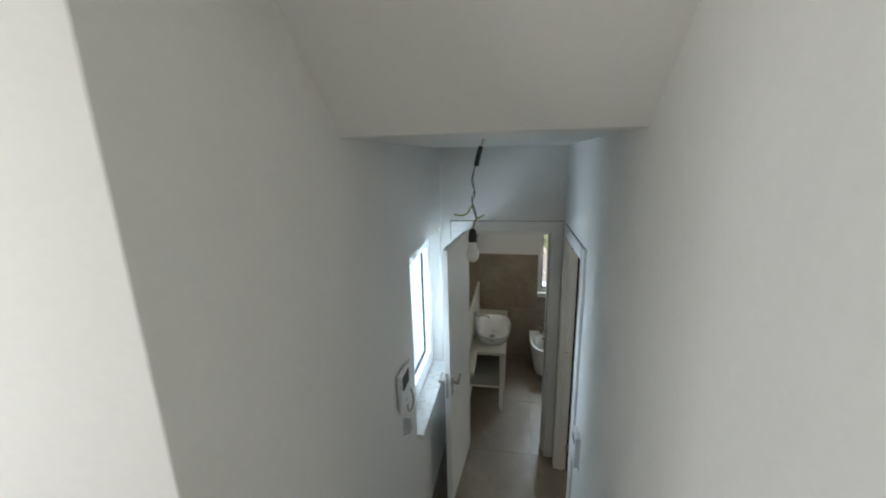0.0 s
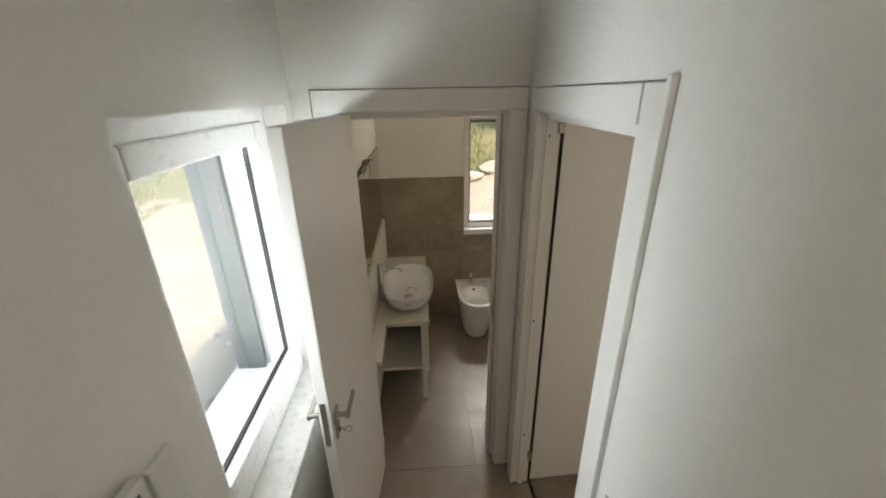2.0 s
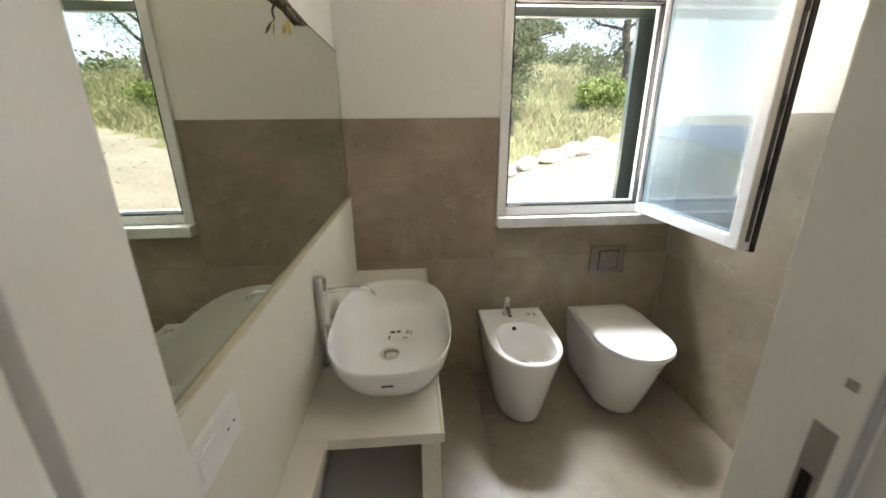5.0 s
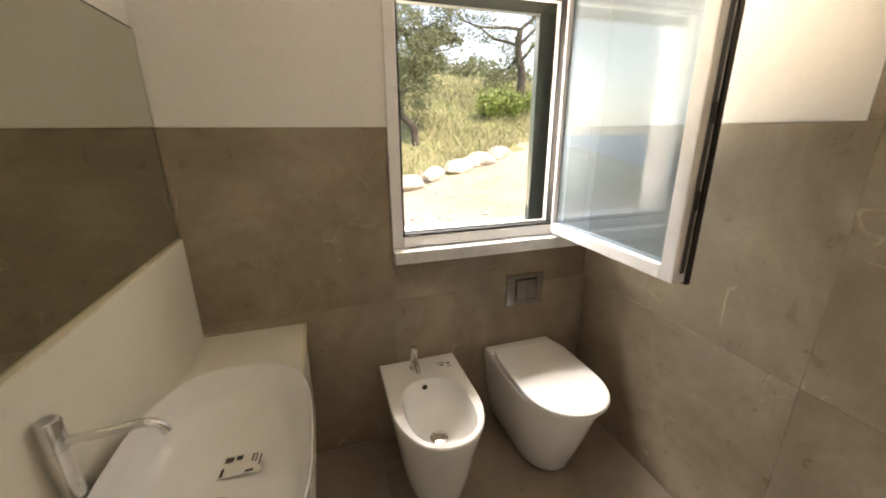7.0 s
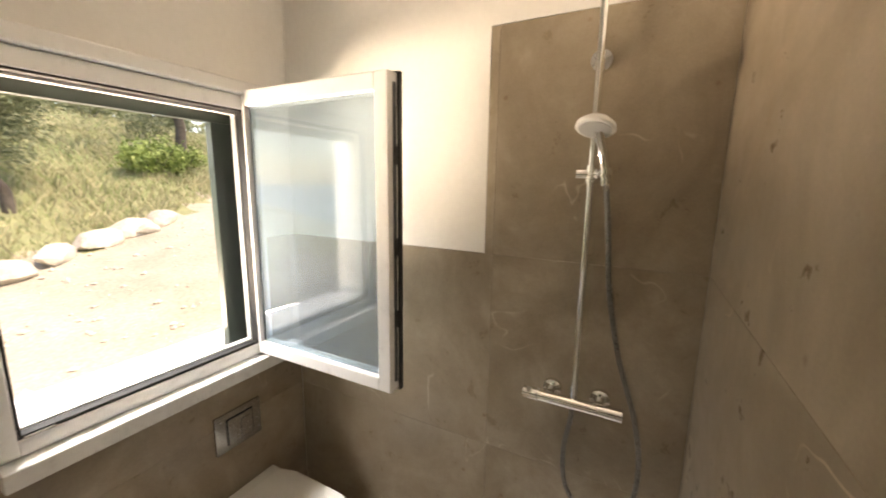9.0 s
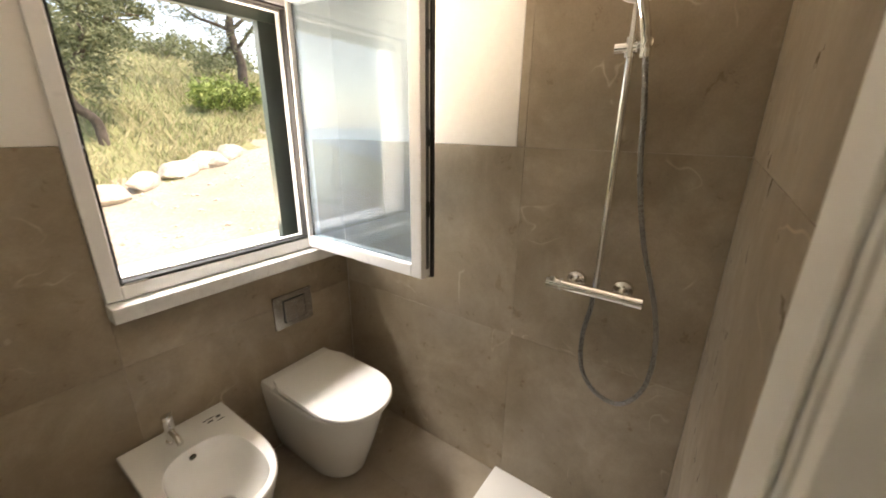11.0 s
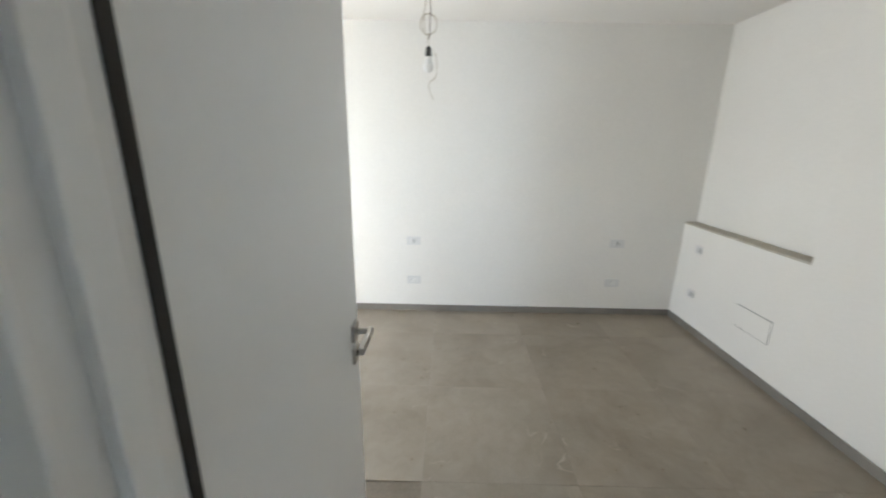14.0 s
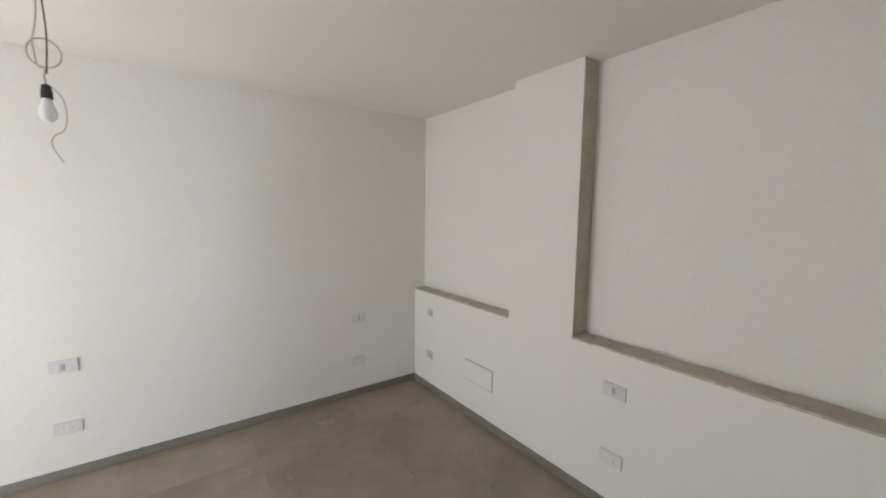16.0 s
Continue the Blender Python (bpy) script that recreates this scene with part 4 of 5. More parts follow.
def curved_strip(x0, x1, z0, z1, proud):
    bm = bmesh.new()
    rows = []
    for i in range(9):
        x = x0 + (x1 - x0) * i / 8
        rows.append([bm.verts.new((BX + x, bowl_front(x, z) - d, z)) for z, d in ((z0, proud), (z1, proud), (z1, proud - 0.0012), (z0, proud - 0.0012))])
    for p, q in zip(rows, rows[1:]):
        for k in range(4):
            bm.faces.new((p[k], q[k], q[(k + 1) % 4], p[(k + 1) % 4]))
    bm.faces.new(rows[0])
    bm.faces.new(rows[-1][::-1])
    return bm


part("sticker", curved_strip(0.030, 0.112, 0.338, 0.364, 0.0032), PAPER, wc, "small white paper label")
part("print", curved_strip(0.040, 0.100, 0.347, 0.355, 0.0042), INK, wc)

flush = thing("flush_plate", "satin chrome dual flush plate on the tiled wall", "flush plate", (1.426, -0.005, 0.70))
part("plate", box((1.326, -0.012, 0.622), (1.527, -0.0005, 0.786), 0.003), FLUSH, flush)
part("button", box((1.375, -0.0185, 0.651), (1.483, -0.0128, 0.756), 0.002), FLUSH, flush, "large flush button")
part("button", box((1.430, -0.0205, 0.655), (1.479, -0.0187, 0.735), 0.001, 1), FLUSH, flush)
# dark sheet paints the shade round the buttons
part("shadow_gap", box((1.371, -0.0142, 0.647), (1.487, -0.0122, 0.760)), DARK, flush)

tray = thing("shower_tray", "flat white shower tray in the tiled corner", "shower tray", (1.33, -1.27, 0))
part("tray", box((0.885, BS + 0.001, 0.001), (BE - 0.001, -0.945, 0.032), 0.006, 3), CERAMIC, tray)
part("drain_cover", box((1.655, -1.33, 0.0322), (1.745, -1.22, 0.0345), 0.002, 1), SATIN, tray, "square steel drain cover")

shower = thing("shower_set", "chrome thermostatic shower bar with a hand shower on a rail", "shower", (1.72, -1.28, 1.03))
bm = bmesh.new()
loft(bm, [ring_at(Vector((1.712, y, 1.030)), Vector((0, 1, 0)), r, 24) for y, r in ((-1.425, 0.017), (-1.423, 0.020), (-1.375, 0.020), (-1.374, 0.0185), (-1.20, 0.0185), (-1.17, 0.0185), (-1.169, 0.020), (-1.122, 0.020), (-1.12, 0.017))])
part("mixer_bar", bm, CHROME, shower, "", True)
for y in (-1.375, -1.37, -1.172, -1.167):
    bm = bmesh.new()
    cyl(bm, (1.712, y, 1.030), (1.712, y + 0.0015, 1.030), 0.0204, n=24)
    part("ring", bm, SATIN, shower, "", True)
for y in (-1.355, -1.205):
    bm = bmesh.new()
    loft(bm, [ring_at(Vector((x, y, 1.040)), Vector((1, 0, 0)), r, 24) for x, r in ((1.716, 0.013), (1.755, 0.013), (1.757, 0.030), (1.7735, 0.031))])
    part("wall_rose", bm, CHROME, shower, "round chrome wall rose", True)
part("knob_pin", box((1.692, -1.150, 1.041), (1.705, -1.135, 1.056), 0.002), SATIN, shower)
bm = bmesh.new()
cyl(bm, (1.722, -1.280, 1.045), (1.722, -1.280, 2.32), 0.0105, n=18)
part("rail", bm, CHROME, shower, "slim chrome rail", True)
bm = bmesh.new()
loft(bm, [ring_at(Vector((x, -1.28, 2.06)), Vector((1, 0, 0)), r, 24) for x, r in ((1.722, 0.012), (1.752, 0.012), (1.754, 0.029), (1.7735, 0.030))])
part("wall_rose", bm, CHROME, shower, "", True)
bm = bmesh.new()
cyl(bm, (1.722, -1.24, 1.745), (1.722, -1.305, 1.745), 0.0155, n=20)
cyl(bm, (1.722, -1.28, 1.72), (1.722, -1.28, 1.77), 0.0165, n=20)
cyl(bm, (1.722, -1.305, 1.745), (1.690, -1.322, 1.752), 0.016, n=18)
part("slider", bm, CHROME, shower, "chrome rail slider", True)
bm = bmesh.new()
tube(bm, smooth_path([(1.694, -1.322, 1.715), (1.690, -1.318, 1.76), (1.680, -1.308, 1.81), (1.660, -1.298, 1.858)], 5), 0.0135, 12)
hand = part("hand_shower", bm, CHROME, shower, "chrome hand shower with a white round head", True)
axis_h = Vector((-0.36, 0.08, -0.90)).normalized()
hc = Vector((1.652, -1.290, 1.872))
bm = bmesh.new()
loft(bm, [ring_at(hc + axis_h * d, axis_h, r, 28) for d, r in ((-0.020, 0.010), (-0.012, 0.036), (0.0, 0.050), (0.010, 0.052), (0.014, 0.049))])
part("head", bm, PLASTIC, hand, "round white shower head", True)
bm = bmesh.new()
loft(bm, [ring_at(hc + axis_h * d, axis_h, r, 28) for d, r in ((0.0135, 0.043), (0.0165, 0.041))])
part("spray_face", bm, GREY_PLASTIC, hand, "", True)
bm = bmesh.new()
tube(bm, smooth_path([(1.712, -1.278, 1.012), (1.712, -1.276, 0.97), (1.712, -1.262, 0.86), (1.712, -1.275, 0.74), (1.712, -1.33, 0.665), (1.712, -1.41, 0.655), (1.712, -1.468, 0.74),
     (1.712, -1.480, 0.88), (1.712, -1.455, 1.03), (1.712, -1.395, 1.22), (1.710, -1.355, 1.42), (1.704, -1.340, 1.58), (1.694, -1.324, 1.715)], 8), 0.0078, 10)
part("hose", bm, STEEL_HOSE, shower, "ribbed steel shower hose", True)


# ---- hanging bulbs ----
def bulb(parent, at, size=1.0):
    """A black lamp holder with a frosted bulb below it; at: the joint between the two."""
    p = Vector(at)

    def turned(rows, name, mat, label=""):
        bm4 = bmesh.new()
        loft(bm4, [[p + Vector((r * math.cos(q), r * math.sin(q), z)) * size for q in (2 * math.pi * i / 24 for i in range(24))] for z, r in rows])
        part(name, bm4, mat, parent, label, True)
    turned([(-0.002, 0.018), (0.0, 0.0195), (0.032, 0.0185), (0.034, 0.0165), (0.050, 0.0155), (0.056, 0.010), (0.058, 0.004)], "lamp_holder", BLACK, "black lamp holder")
    turned([(-0.001, 0.0145), (-0.010, 0.016), (-0.030, 0.0215), (-0.048, 0.0285)], "bulb_neck", PLASTIC, "white bulb neck")
    turned([(-0.0482, 0.0286), (-0.060, 0.0300), (-0.074, 0.0285), (-0.088, 0.0215), (-0.097, 0.0105), (-0.0985, 0.002)], "bulb_globe", BULB, "frosted globe, unlit")


def cord(parent, pts, r, mat, label="", steps=6):
    bm5 = bmesh.new()
    tube(bm5, smooth_path(pts, steps), r, 8)
    part("wire", bm5, mat, parent, label, True)


hb = thing("hanging_bulb", "unlit bulb hanging by bare wires over the stairs", "light bulb", (0.30, -3.12, 2.79), "hanging bulbs")
P = Vector((0.273, -3.185, 2.347))
bulb(hb, P)
cord(hb, [P + Vector(q) for q in ((0, 0, 0.055), (0.006, 0, 0.085), (0.016, 0.004, 0.105), (0.004, 0.0, 0.14), (0.0, 0.0, 0.18), (0.012, 0, 0.22), (-0.004, 0.01, 0.27), (0.006, 0.02, 0.32), (0.014, 0.03, 0.345))], 0.0022, BLUE_WIRE)
cord(hb, [P + Vector(q) for q in ((0.002, 0, 0.055), (0.010, 0, 0.085), (0.018, 0.004, 0.108), (0.012, 0.0, 0.14), (-0.003, 0.0, 0.19), (0.008, 0.004, 0.23), (0.002, 0.01, 0.28), (0.010, 0.02, 0.33), (0.016, 0.03, 0.345))], 0.0022, BROWN_WIRE)
cord(hb, [P + Vector(q) for q in ((-0.001, 0, 0.055), (0.006, 0, 0.082), (0.014, 0.002, 0.10), (0.030, 0.002, 0.108), (0.052, 0.004, 0.122))], 0.0040, YELLOW_WIRE, "yellow and green earth wire")
cord(hb, [P + Vector(q) for q in ((0.004, 0, 0.17), (-0.010, 0, 0.150), (-0.024, 0, 0.128), (-0.048, 0, 0.118), (-0.085, 0.004, 0.122))], 0.0035, YELLOW_WIRE, "loose yellow earth wire")
cord(hb, [P + Vector(q) for q in ((0.014, 0.03, 0.335), (0.024, 0.04, 0.38), (0.034, 0.045, 0.418))], 0.011, BLACK, "black insulating tape")
cord(hb, [P + Vector(q) for q in ((0.034, 0.045, 0.415), (0.042, 0.05, 0.440), (0.046, 0.052, 0.452))], 0.004, BEIGE_WIRE)
cord(hb, [P + Vector(q) for q in ((0.034, 0.05, 0.444), (0.046, 0.052, 0.438), (0.058, 0.054, 0.448))], 0.003, PLASTIC, "white ceiling hook")

hb2 = thing("hanging_bulb", "unlit bulb in a black holder hanging in the bathroom", "light bulb", (0.90, -0.95, 2.75), "hanging bulbs")
bulb(hb2, (0.895, -0.955, 2.152))
cord(hb2, [(0.895, -0.955, 2.208), (0.899, -0.953, 2.35), (0.892, -0.955, 2.50), (0.897, -0.955, 2.65), (0.896, -0.955, 2.752)], 0.0032, BROWN_WIRE)

hb3 = thing("hanging_bulb", "unlit bulb on a knotted grey cord in the bedroom", "light bulb", (3.32, -2.01, 2.67), "hanging bulbs")
P = Vector((BULB_X, -2.01, 2.205))
bulb(hb3, P)
loop = [P + Vector((0.012 + 0.0 * i, 0.052 * math.cos(q), 0.185 + 0.058 * math.sin(q))) for i, q in enumerate(-1.57 + k * 2 * math.pi / 14 for k in range(16))]
cord(hb3, [P + Vector((0, 0, 0.055)), P + Vector((0.004, 0.004, 0.09)), P + Vector((0.008, 0.0, 0.12)), *loop, P + Vector((0.0, 0.03, 0.22)), P + Vector((0, 0.02, 0.28)), P + Vector((0, 0.012, 0.36)), P + Vector((0, 0.012, 0.485))], 0.0035, BEIGE_WIRE, "grey-beige looped cord", 4)
cord(hb3, [P + Vector((0.003, -0.004, 0.10)), P + Vector((0.006, -0.01, 0.20)), P + Vector((0.004, -0.012, 0.30)), P + Vector((0.004, 0.0, 0.485))], 0.003, BROWN_WIRE)
cord(hb3, [P + Vector(q) for q in ((0.01, -0.014, 0.05), (0.012, -0.045, 0.01), (0.012, -0.055, -0.06), (0.01, -0.045, -0.12), (0.01, -0.008, -0.155), (0.01, -0.005, -0.20), (0.01, -0.035, -0.26))], 0.0026, BEIGE_WIRE, "loose wire end")


# ---- plates and fittings ----
def plate(name, label, m, modules, w=0.138, h=0.082):
    """A wall plate with modules; local x runs along the wall, z up, -y out of it."""
    t = thing(name, label, "wall plate", (0, 0, 0), "bedroom wall plates")
    part("cover", box((-w / 2, -0.010, -h / 2), (w / 2, -0.0005, h / 2), 0.003), PLATE, t)
    for i in range(3):
        x = -w / 2 + 0.034 + i * 0.0235
        mod = part("module", box((x, -0.0115, -0.022), (x + 0.0215, -0.0088, 0.022), 0.001, 1), PLASTIC, t)
        if modules[i] == "o":
            for dz in (-0.011, 0.0, 0.011):
                bm6 = bmesh.new()
                cyl(bm6, (x + 0.0107, -0.0119, dz), (x + 0.0107, -0.0113, dz), 0.0024, n=8)
                part("hole", bm6, DARK, mod)
        elif modules[i] == "s":
            part("rocker", box((x + 0.002, -0.0135, -0.019), (x + 0.0195, -0.0116, 0.019), 0.001, 1), PLASTIC, mod)
        else:
            part("blank", box((x + 0.001, -0.0122, -0.021), (x + 0.0205, -0.0116, 0.021), 0.001, 1), GREY_PLASTIC, mod)
    t.matrix_basis = m
    return t


east = lambda y, z: pose(RX1, y, z, 0, 0, -90)
south = lambda x, z: pose(x, RY0, z, 0, 0, 180)
p1 = plate("switch_plate", "white three-module switch plate on the white wall", east(SW_Y0, 0.745), "sbo")
copy_thing(p1, east(SW_Y1, 0.752))
p2 = plate("socket_plate", "white three-module socket plate above the skirting", east(SW_Y0, 0.336), "oso")
copy_thing(p2, east(SW_Y1, 0.343))
copy_thing(p1, south(SW_X, 0.742))
copy_thing(p2, south(SW_X, 0.330))
p3 = plate("blank_plate", "small flush white plate on the low wall", south(SW_X2, 0.775), "bbb", 0.085, 0.075)
copy_thing(p3, south(SW_X2, 0.352))

hatch = thing("access_hatch", "flush white inspection hatch low in the wall", "hatch", (HAT_X + 0.165, RY0, 0.32))
part("door", box((HAT_X, RY0 + 0.0005, 0.322), (HAT_X + 0.335, RY0 + 0.006, 0.492), 0.0015, 1), PLASTER, hatch)
# dark sheet paints the shaded slit round the hatch door
part("shadow_gap", box((HAT_X - 0.004, RY0 + 0.0003, 0.318), (HAT_X + 0.339, RY0 + 0.0012, 0.496)), DARK, hatch)

inter = thing("intercom", "white video intercom with a dark screen hanging off its wall box", "intercom", (XW, -3.02, 1.2))
part("wall_box", box((XW + 0.001, -2.975, 1.372), (XW + 0.014, -2.905, 1.565), 0.004, 2), PLASTIC, inter)
bm = box((XW + 0.012, -3.165, 1.375), (XW + 0.034, -3.005, 1.60), 0.006, 3)
body = part("body", bm, PLASTIC, inter)
part("screen", box((XW + 0.0342, -3.145, 1.50), (XW + 0.0362, -3.025, 1.582), 0.001, 1), BLACK, body, "dark glossy screen")
part("rear_shell", box((XW + 0.001, -3.155, 1.39), (XW + 0.0118, -3.015, 1.59), 0.004, 2), GREY_PLASTIC, body)
part("button", box((XW + 0.0342, -3.10, 1.41), (XW + 0.0352, -3.07, 1.425), 0.001, 1), GREY_PLASTIC, body)
cord(inter, [(XW + 0.012, -2.985, 1.44), (XW + 0.030, -2.975, 1.40), (XW + 0.038, -2.965, 1.345), (XW + 0.038, -2.985, 1.305), (XW + 0.034, -3.03, 1.30), (XW + 0.028, -3.05, 1.33), (XW + 0.022, -3.04, 1.378)], 0.0055, BEIGE_WIRE, "cream looped cable")
bm = bmesh.new()
loft(bm, [[Vector((XW + 0.004, y, z)) for y, z in ((-3.075, 1.285), (-3.085, 1.17), (-3.06, 1.165), (-3.055, 1.27))], [Vector((XW + 0.036, y, z)) for y, z in ((-3.06, 1.275), (-3.05, 1.165), (-3.005, 1.175), (-3.035, 1.27))]])
part("connector", bm, GREY_PLASTIC, inter, "grey hanging connector")

th = thing("thermostat", "white wall thermostat with a narrow dark display", "thermostat", (XE, -2.86, 1.03))
part("body", box((XE - 0.028, -2.925, 0.945), (XE - 0.006, -2.805, 1.145), 0.005, 3), PLASTIC, th)
part("display", box((XE - 0.0296, -2.905, 1.085), (XE - 0.0282, -2.825, 1.118), 0.001, 1), BLACK, th, "narrow dark display")
part("back_plate", box((XE - 0.0062, -2.932, 0.938), (XE - 0.0005, -2.798, 1.152), 0.002), PLASTIC, th)


# ---- outdoors ----
def smooth01(v, a, b):
    q = np.clip((v - a) / (b - a), 0, 1)
    return q * q * (3 - 2 * q)


def track_edge(x):
    """Far edge of the gravel track, where the boulders lie."""
    return np.maximum(5.2, 6.12 + 0.50 * (np.asarray(x, float) - 2.4))


def ground_z(x, y):
    """Height of the ground: a yard round the house, a hill behind, a long fall to the sea."""
    x, y = np.asarray(x, float), np.asarray(y, float)
    yard = -0.17 + 0.0667 * np.clip(y - 1.0, 0, 12) + 0.155 * np.clip(x - 1.0, -1.0, 9) * smooth01(y, 0.5, 4)
    line = track_edge(x)                                   # row of boulders
    beyond = np.clip(y - line, 0, 400)
    hill = 0.33 * np.clip(beyond, 0, 2.6) + 0.165 * np.clip(beyond - 2.6, 0, 70) + 0.02 * np.clip(beyond - 72, 0, 300)
    hill = hill * smooth01(x, -6.0, 1.0)
    edge = -4.3 - 0.38 * (y - 1.0)                                   # rim of the yard
    fall = np.clip(edge - x, 0, None)
    drop = 0.42 * np.clip(fall, 0, 60) + 0.30 * np.clip(fall - 60, 0, 200) + 0.17 * np.clip(fall - 260, 0, 400)
    z = yard + hill - drop
    z = z + 0.03 * np.sin(x * 1.7 + y * 0.6) * np.sin(y * 1.3 - x * 0.4) * smooth01(np.abs(y - 1) + np.abs(x), 3, 8)
    return np.maximum(z, -69.0)


def axis(lo, hi):
    pos = [0.0]
    step = 0.35
    while pos[-1] < hi:
        pos.append(pos[-1] + step)
        step *= 1.0 if pos[-1] < 16 else 1.12
    neg = [0.0]
    step = 0.35
    while neg[-1] > lo:
        neg.append(neg[-1] - step)
        step *= 1.0 if neg[-1] > -12 else 1.12
    return np.array(sorted(set(neg + pos)))


gx, gy = axis(-480, 900), axis(-900, 1400)
X, Y = np.meshgrid(gx, gy)
Z = ground_z(X, Y)
nx, ny = len(gx), len(gy)
idx = np.arange(nx * ny).reshape(ny, nx)
quads = np.stack([idx[:-1, :-1], idx[:-1, 1:], idx[1:, 1:], idx[1:, :-1]], -1).reshape(-1, 4)
cxs, cys = (X[:-1, :-1] + X[1:, 1:]).ravel() / 2, (Y[:-1, :-1] + Y[1:, 1:]).ravel() / 2
keep = ~((cxs > OUT + 0.35) & (cxs < 4.25) & (cys > -6.0) & (cys < YN - 0.3))
gm = bpy.data.meshes.new("ground")
gm.from_pydata(np.stack([X.ravel(), Y.ravel(), Z.ravel()], -1).tolist(), [], quads[keep].tolist())
for m in (GRAVEL, HILL, SLOPE):
    gm.materials.append(m)
jit = np.sin(cxs * 3.1) * 0.25 + np.sin(cxs * 7.3 + cys * 2) * 0.15
which = np.where(cys > track_edge(cxs) + 0.15 + jit, 1, 0)
which = np.where(cxs < -4.6 - 0.38 * (cys - 1.0) + jit * 2, 1, which)
which = np.where((np.abs(cxs) > 60) | (np.abs(cys) > 90), 2, which)
gm.polygons.foreach_set("material_index", which[keep].astype(np.int32))
gm.polygons.foreach_set("use_smooth", [True] * len(gm.polygons))
tagged(new("ground", gm), "pale gravel yard running into dry grassy hillside", "ground", "", "structure")
structure("water", boxes(((-4900, -4900, -72), (900, 4900, -68))), WATER, "hazy blue sea far below the house")


# ---- planting and stones outdoors ----
def gz(x, y):
    return float(ground_z(x, y))


def leaf_mesh(name, centres, size, mat, rng, droop=0.3, slim=0.28, folded=True):
    """Many small folded leaves in one mesh."""
    n = len(centres)
    d = rng.normal(size=(n, 3))
    d[:, 2] -= droop
    d /= np.linalg.norm(d, axis=1, keepdims=True)
    s = np.cross(d, rng.normal(size=(n, 3)))
    s /= np.linalg.norm(s, axis=1, keepdims=True) + 1e-9
    up = np.cross(d, s)
    L = (size * rng.uniform(0.6, 1.3, n))[:, None]
    v = np.stack([centres - d * L, centres - s * L * slim + up * L * 0.12, centres + d * L, centres + s * L * slim + up * L * 0.12], 1).reshape(-1, 3)
    base = np.arange(n)[:, None] * 4
    f = np.concatenate([base + np.array([[0, 1, 2]]), base + np.array([[0, 2, 3]])], 1).reshape(-1, 3)
    me = bpy.data.meshes.new(name)
    me.from_pydata(v.tolist(), [], f.tolist())
    me.materials.append(mat)
    return me


def child_mesh(name, me, parent, label=""):
    ob = new(name, me)
    ob.parent = parent
    ob.matrix_parent_inverse = origin_of(parent).inverted()
    if label:
        ob["label"] = label
    return ob


def olive_tree(x, y, lean, height, seed, label, leaves=5200, spread=1.0, bend=(), thick=0.17, tufts=()):
    """A crooked olive: a leaning trunk that forks into limbs, and a broken crown of small leaves."""
    rng = np.random.default_rng(seed)
    z = gz(x, y) - 0.1
    t = thing("olive_tree", label, "tree", (x, y, z), "olive trees")
    lean = Vector(lean)
    pts = [Vector((x, y, z))]
    d = Vector((0, 0, 1))
    for i in range(6):
        d = (d + lean * 0.35 + Vector(rng.normal(0, 0.16, 3))).normalized()
        pts.append(pts[-1] + d * height * 0.058)
    if bend:
        pts = [Vector((x, y, z)) + Vector(q) for q in bend]
    bm = bmesh.new()
    tube(bm, smooth_path(pts, 4), thick * height / 4.5, 10, thick * 0.6 * height / 4.5)
    part("trunk", bm, BARK, t, "gnarled dark trunk", True)
    tips = []
    for k in range(7):
        start = pts[len(pts) - 1 - k % 4]
        q = k * 2.4 + rng.uniform(-0.4, 0.4)
        d = (Vector((math.cos(q), math.sin(q), 0.42)) + lean * 0.5).normalized()
        limb = [start]
        for i in range(5):
            d = (d + Vector(rng.normal(0, 0.22, 3)) + Vector((0, 0, 0.05))).normalized()
            limb.append(limb[-1] + d * height * 0.105 * spread)
            tips.append(limb[-1])
        bm = bmesh.new()
        tube(bm, smooth_path(limb, 3), 0.06 * height / 4.5, 7, 0.016)
        part("limb", bm, BARK, t, "", True)
        for i in (2, 3, 4):
            e = limb[i] + Vector(rng.normal(0, 1, 3)).normalized() * height * 0.13
            tips.append(e)
    tips = np.array([list(p) for p in tips])
    pick = rng.integers(0, len(tips), 46)
    blobs = tips[pick] + rng.normal(0, height * 0.06, (46, 3))
    if tufts:
        blobs[:len(tufts)] = np.array(tufts) + np.array([x, y, z])
    who = rng.integers(0, 46, leaves)
    c = blobs[who] + rng.normal(0, 1, (leaves, 3)) * height * np.array([0.062, 0.062, 0.042]) * rng.uniform(0.5, 1.1, 46)[who][:, None]
    child_mesh("crown", leaf_mesh("crown", c, 0.055, OLIVE, rng), t, "broken crown of small grey-green leaves")
    return t


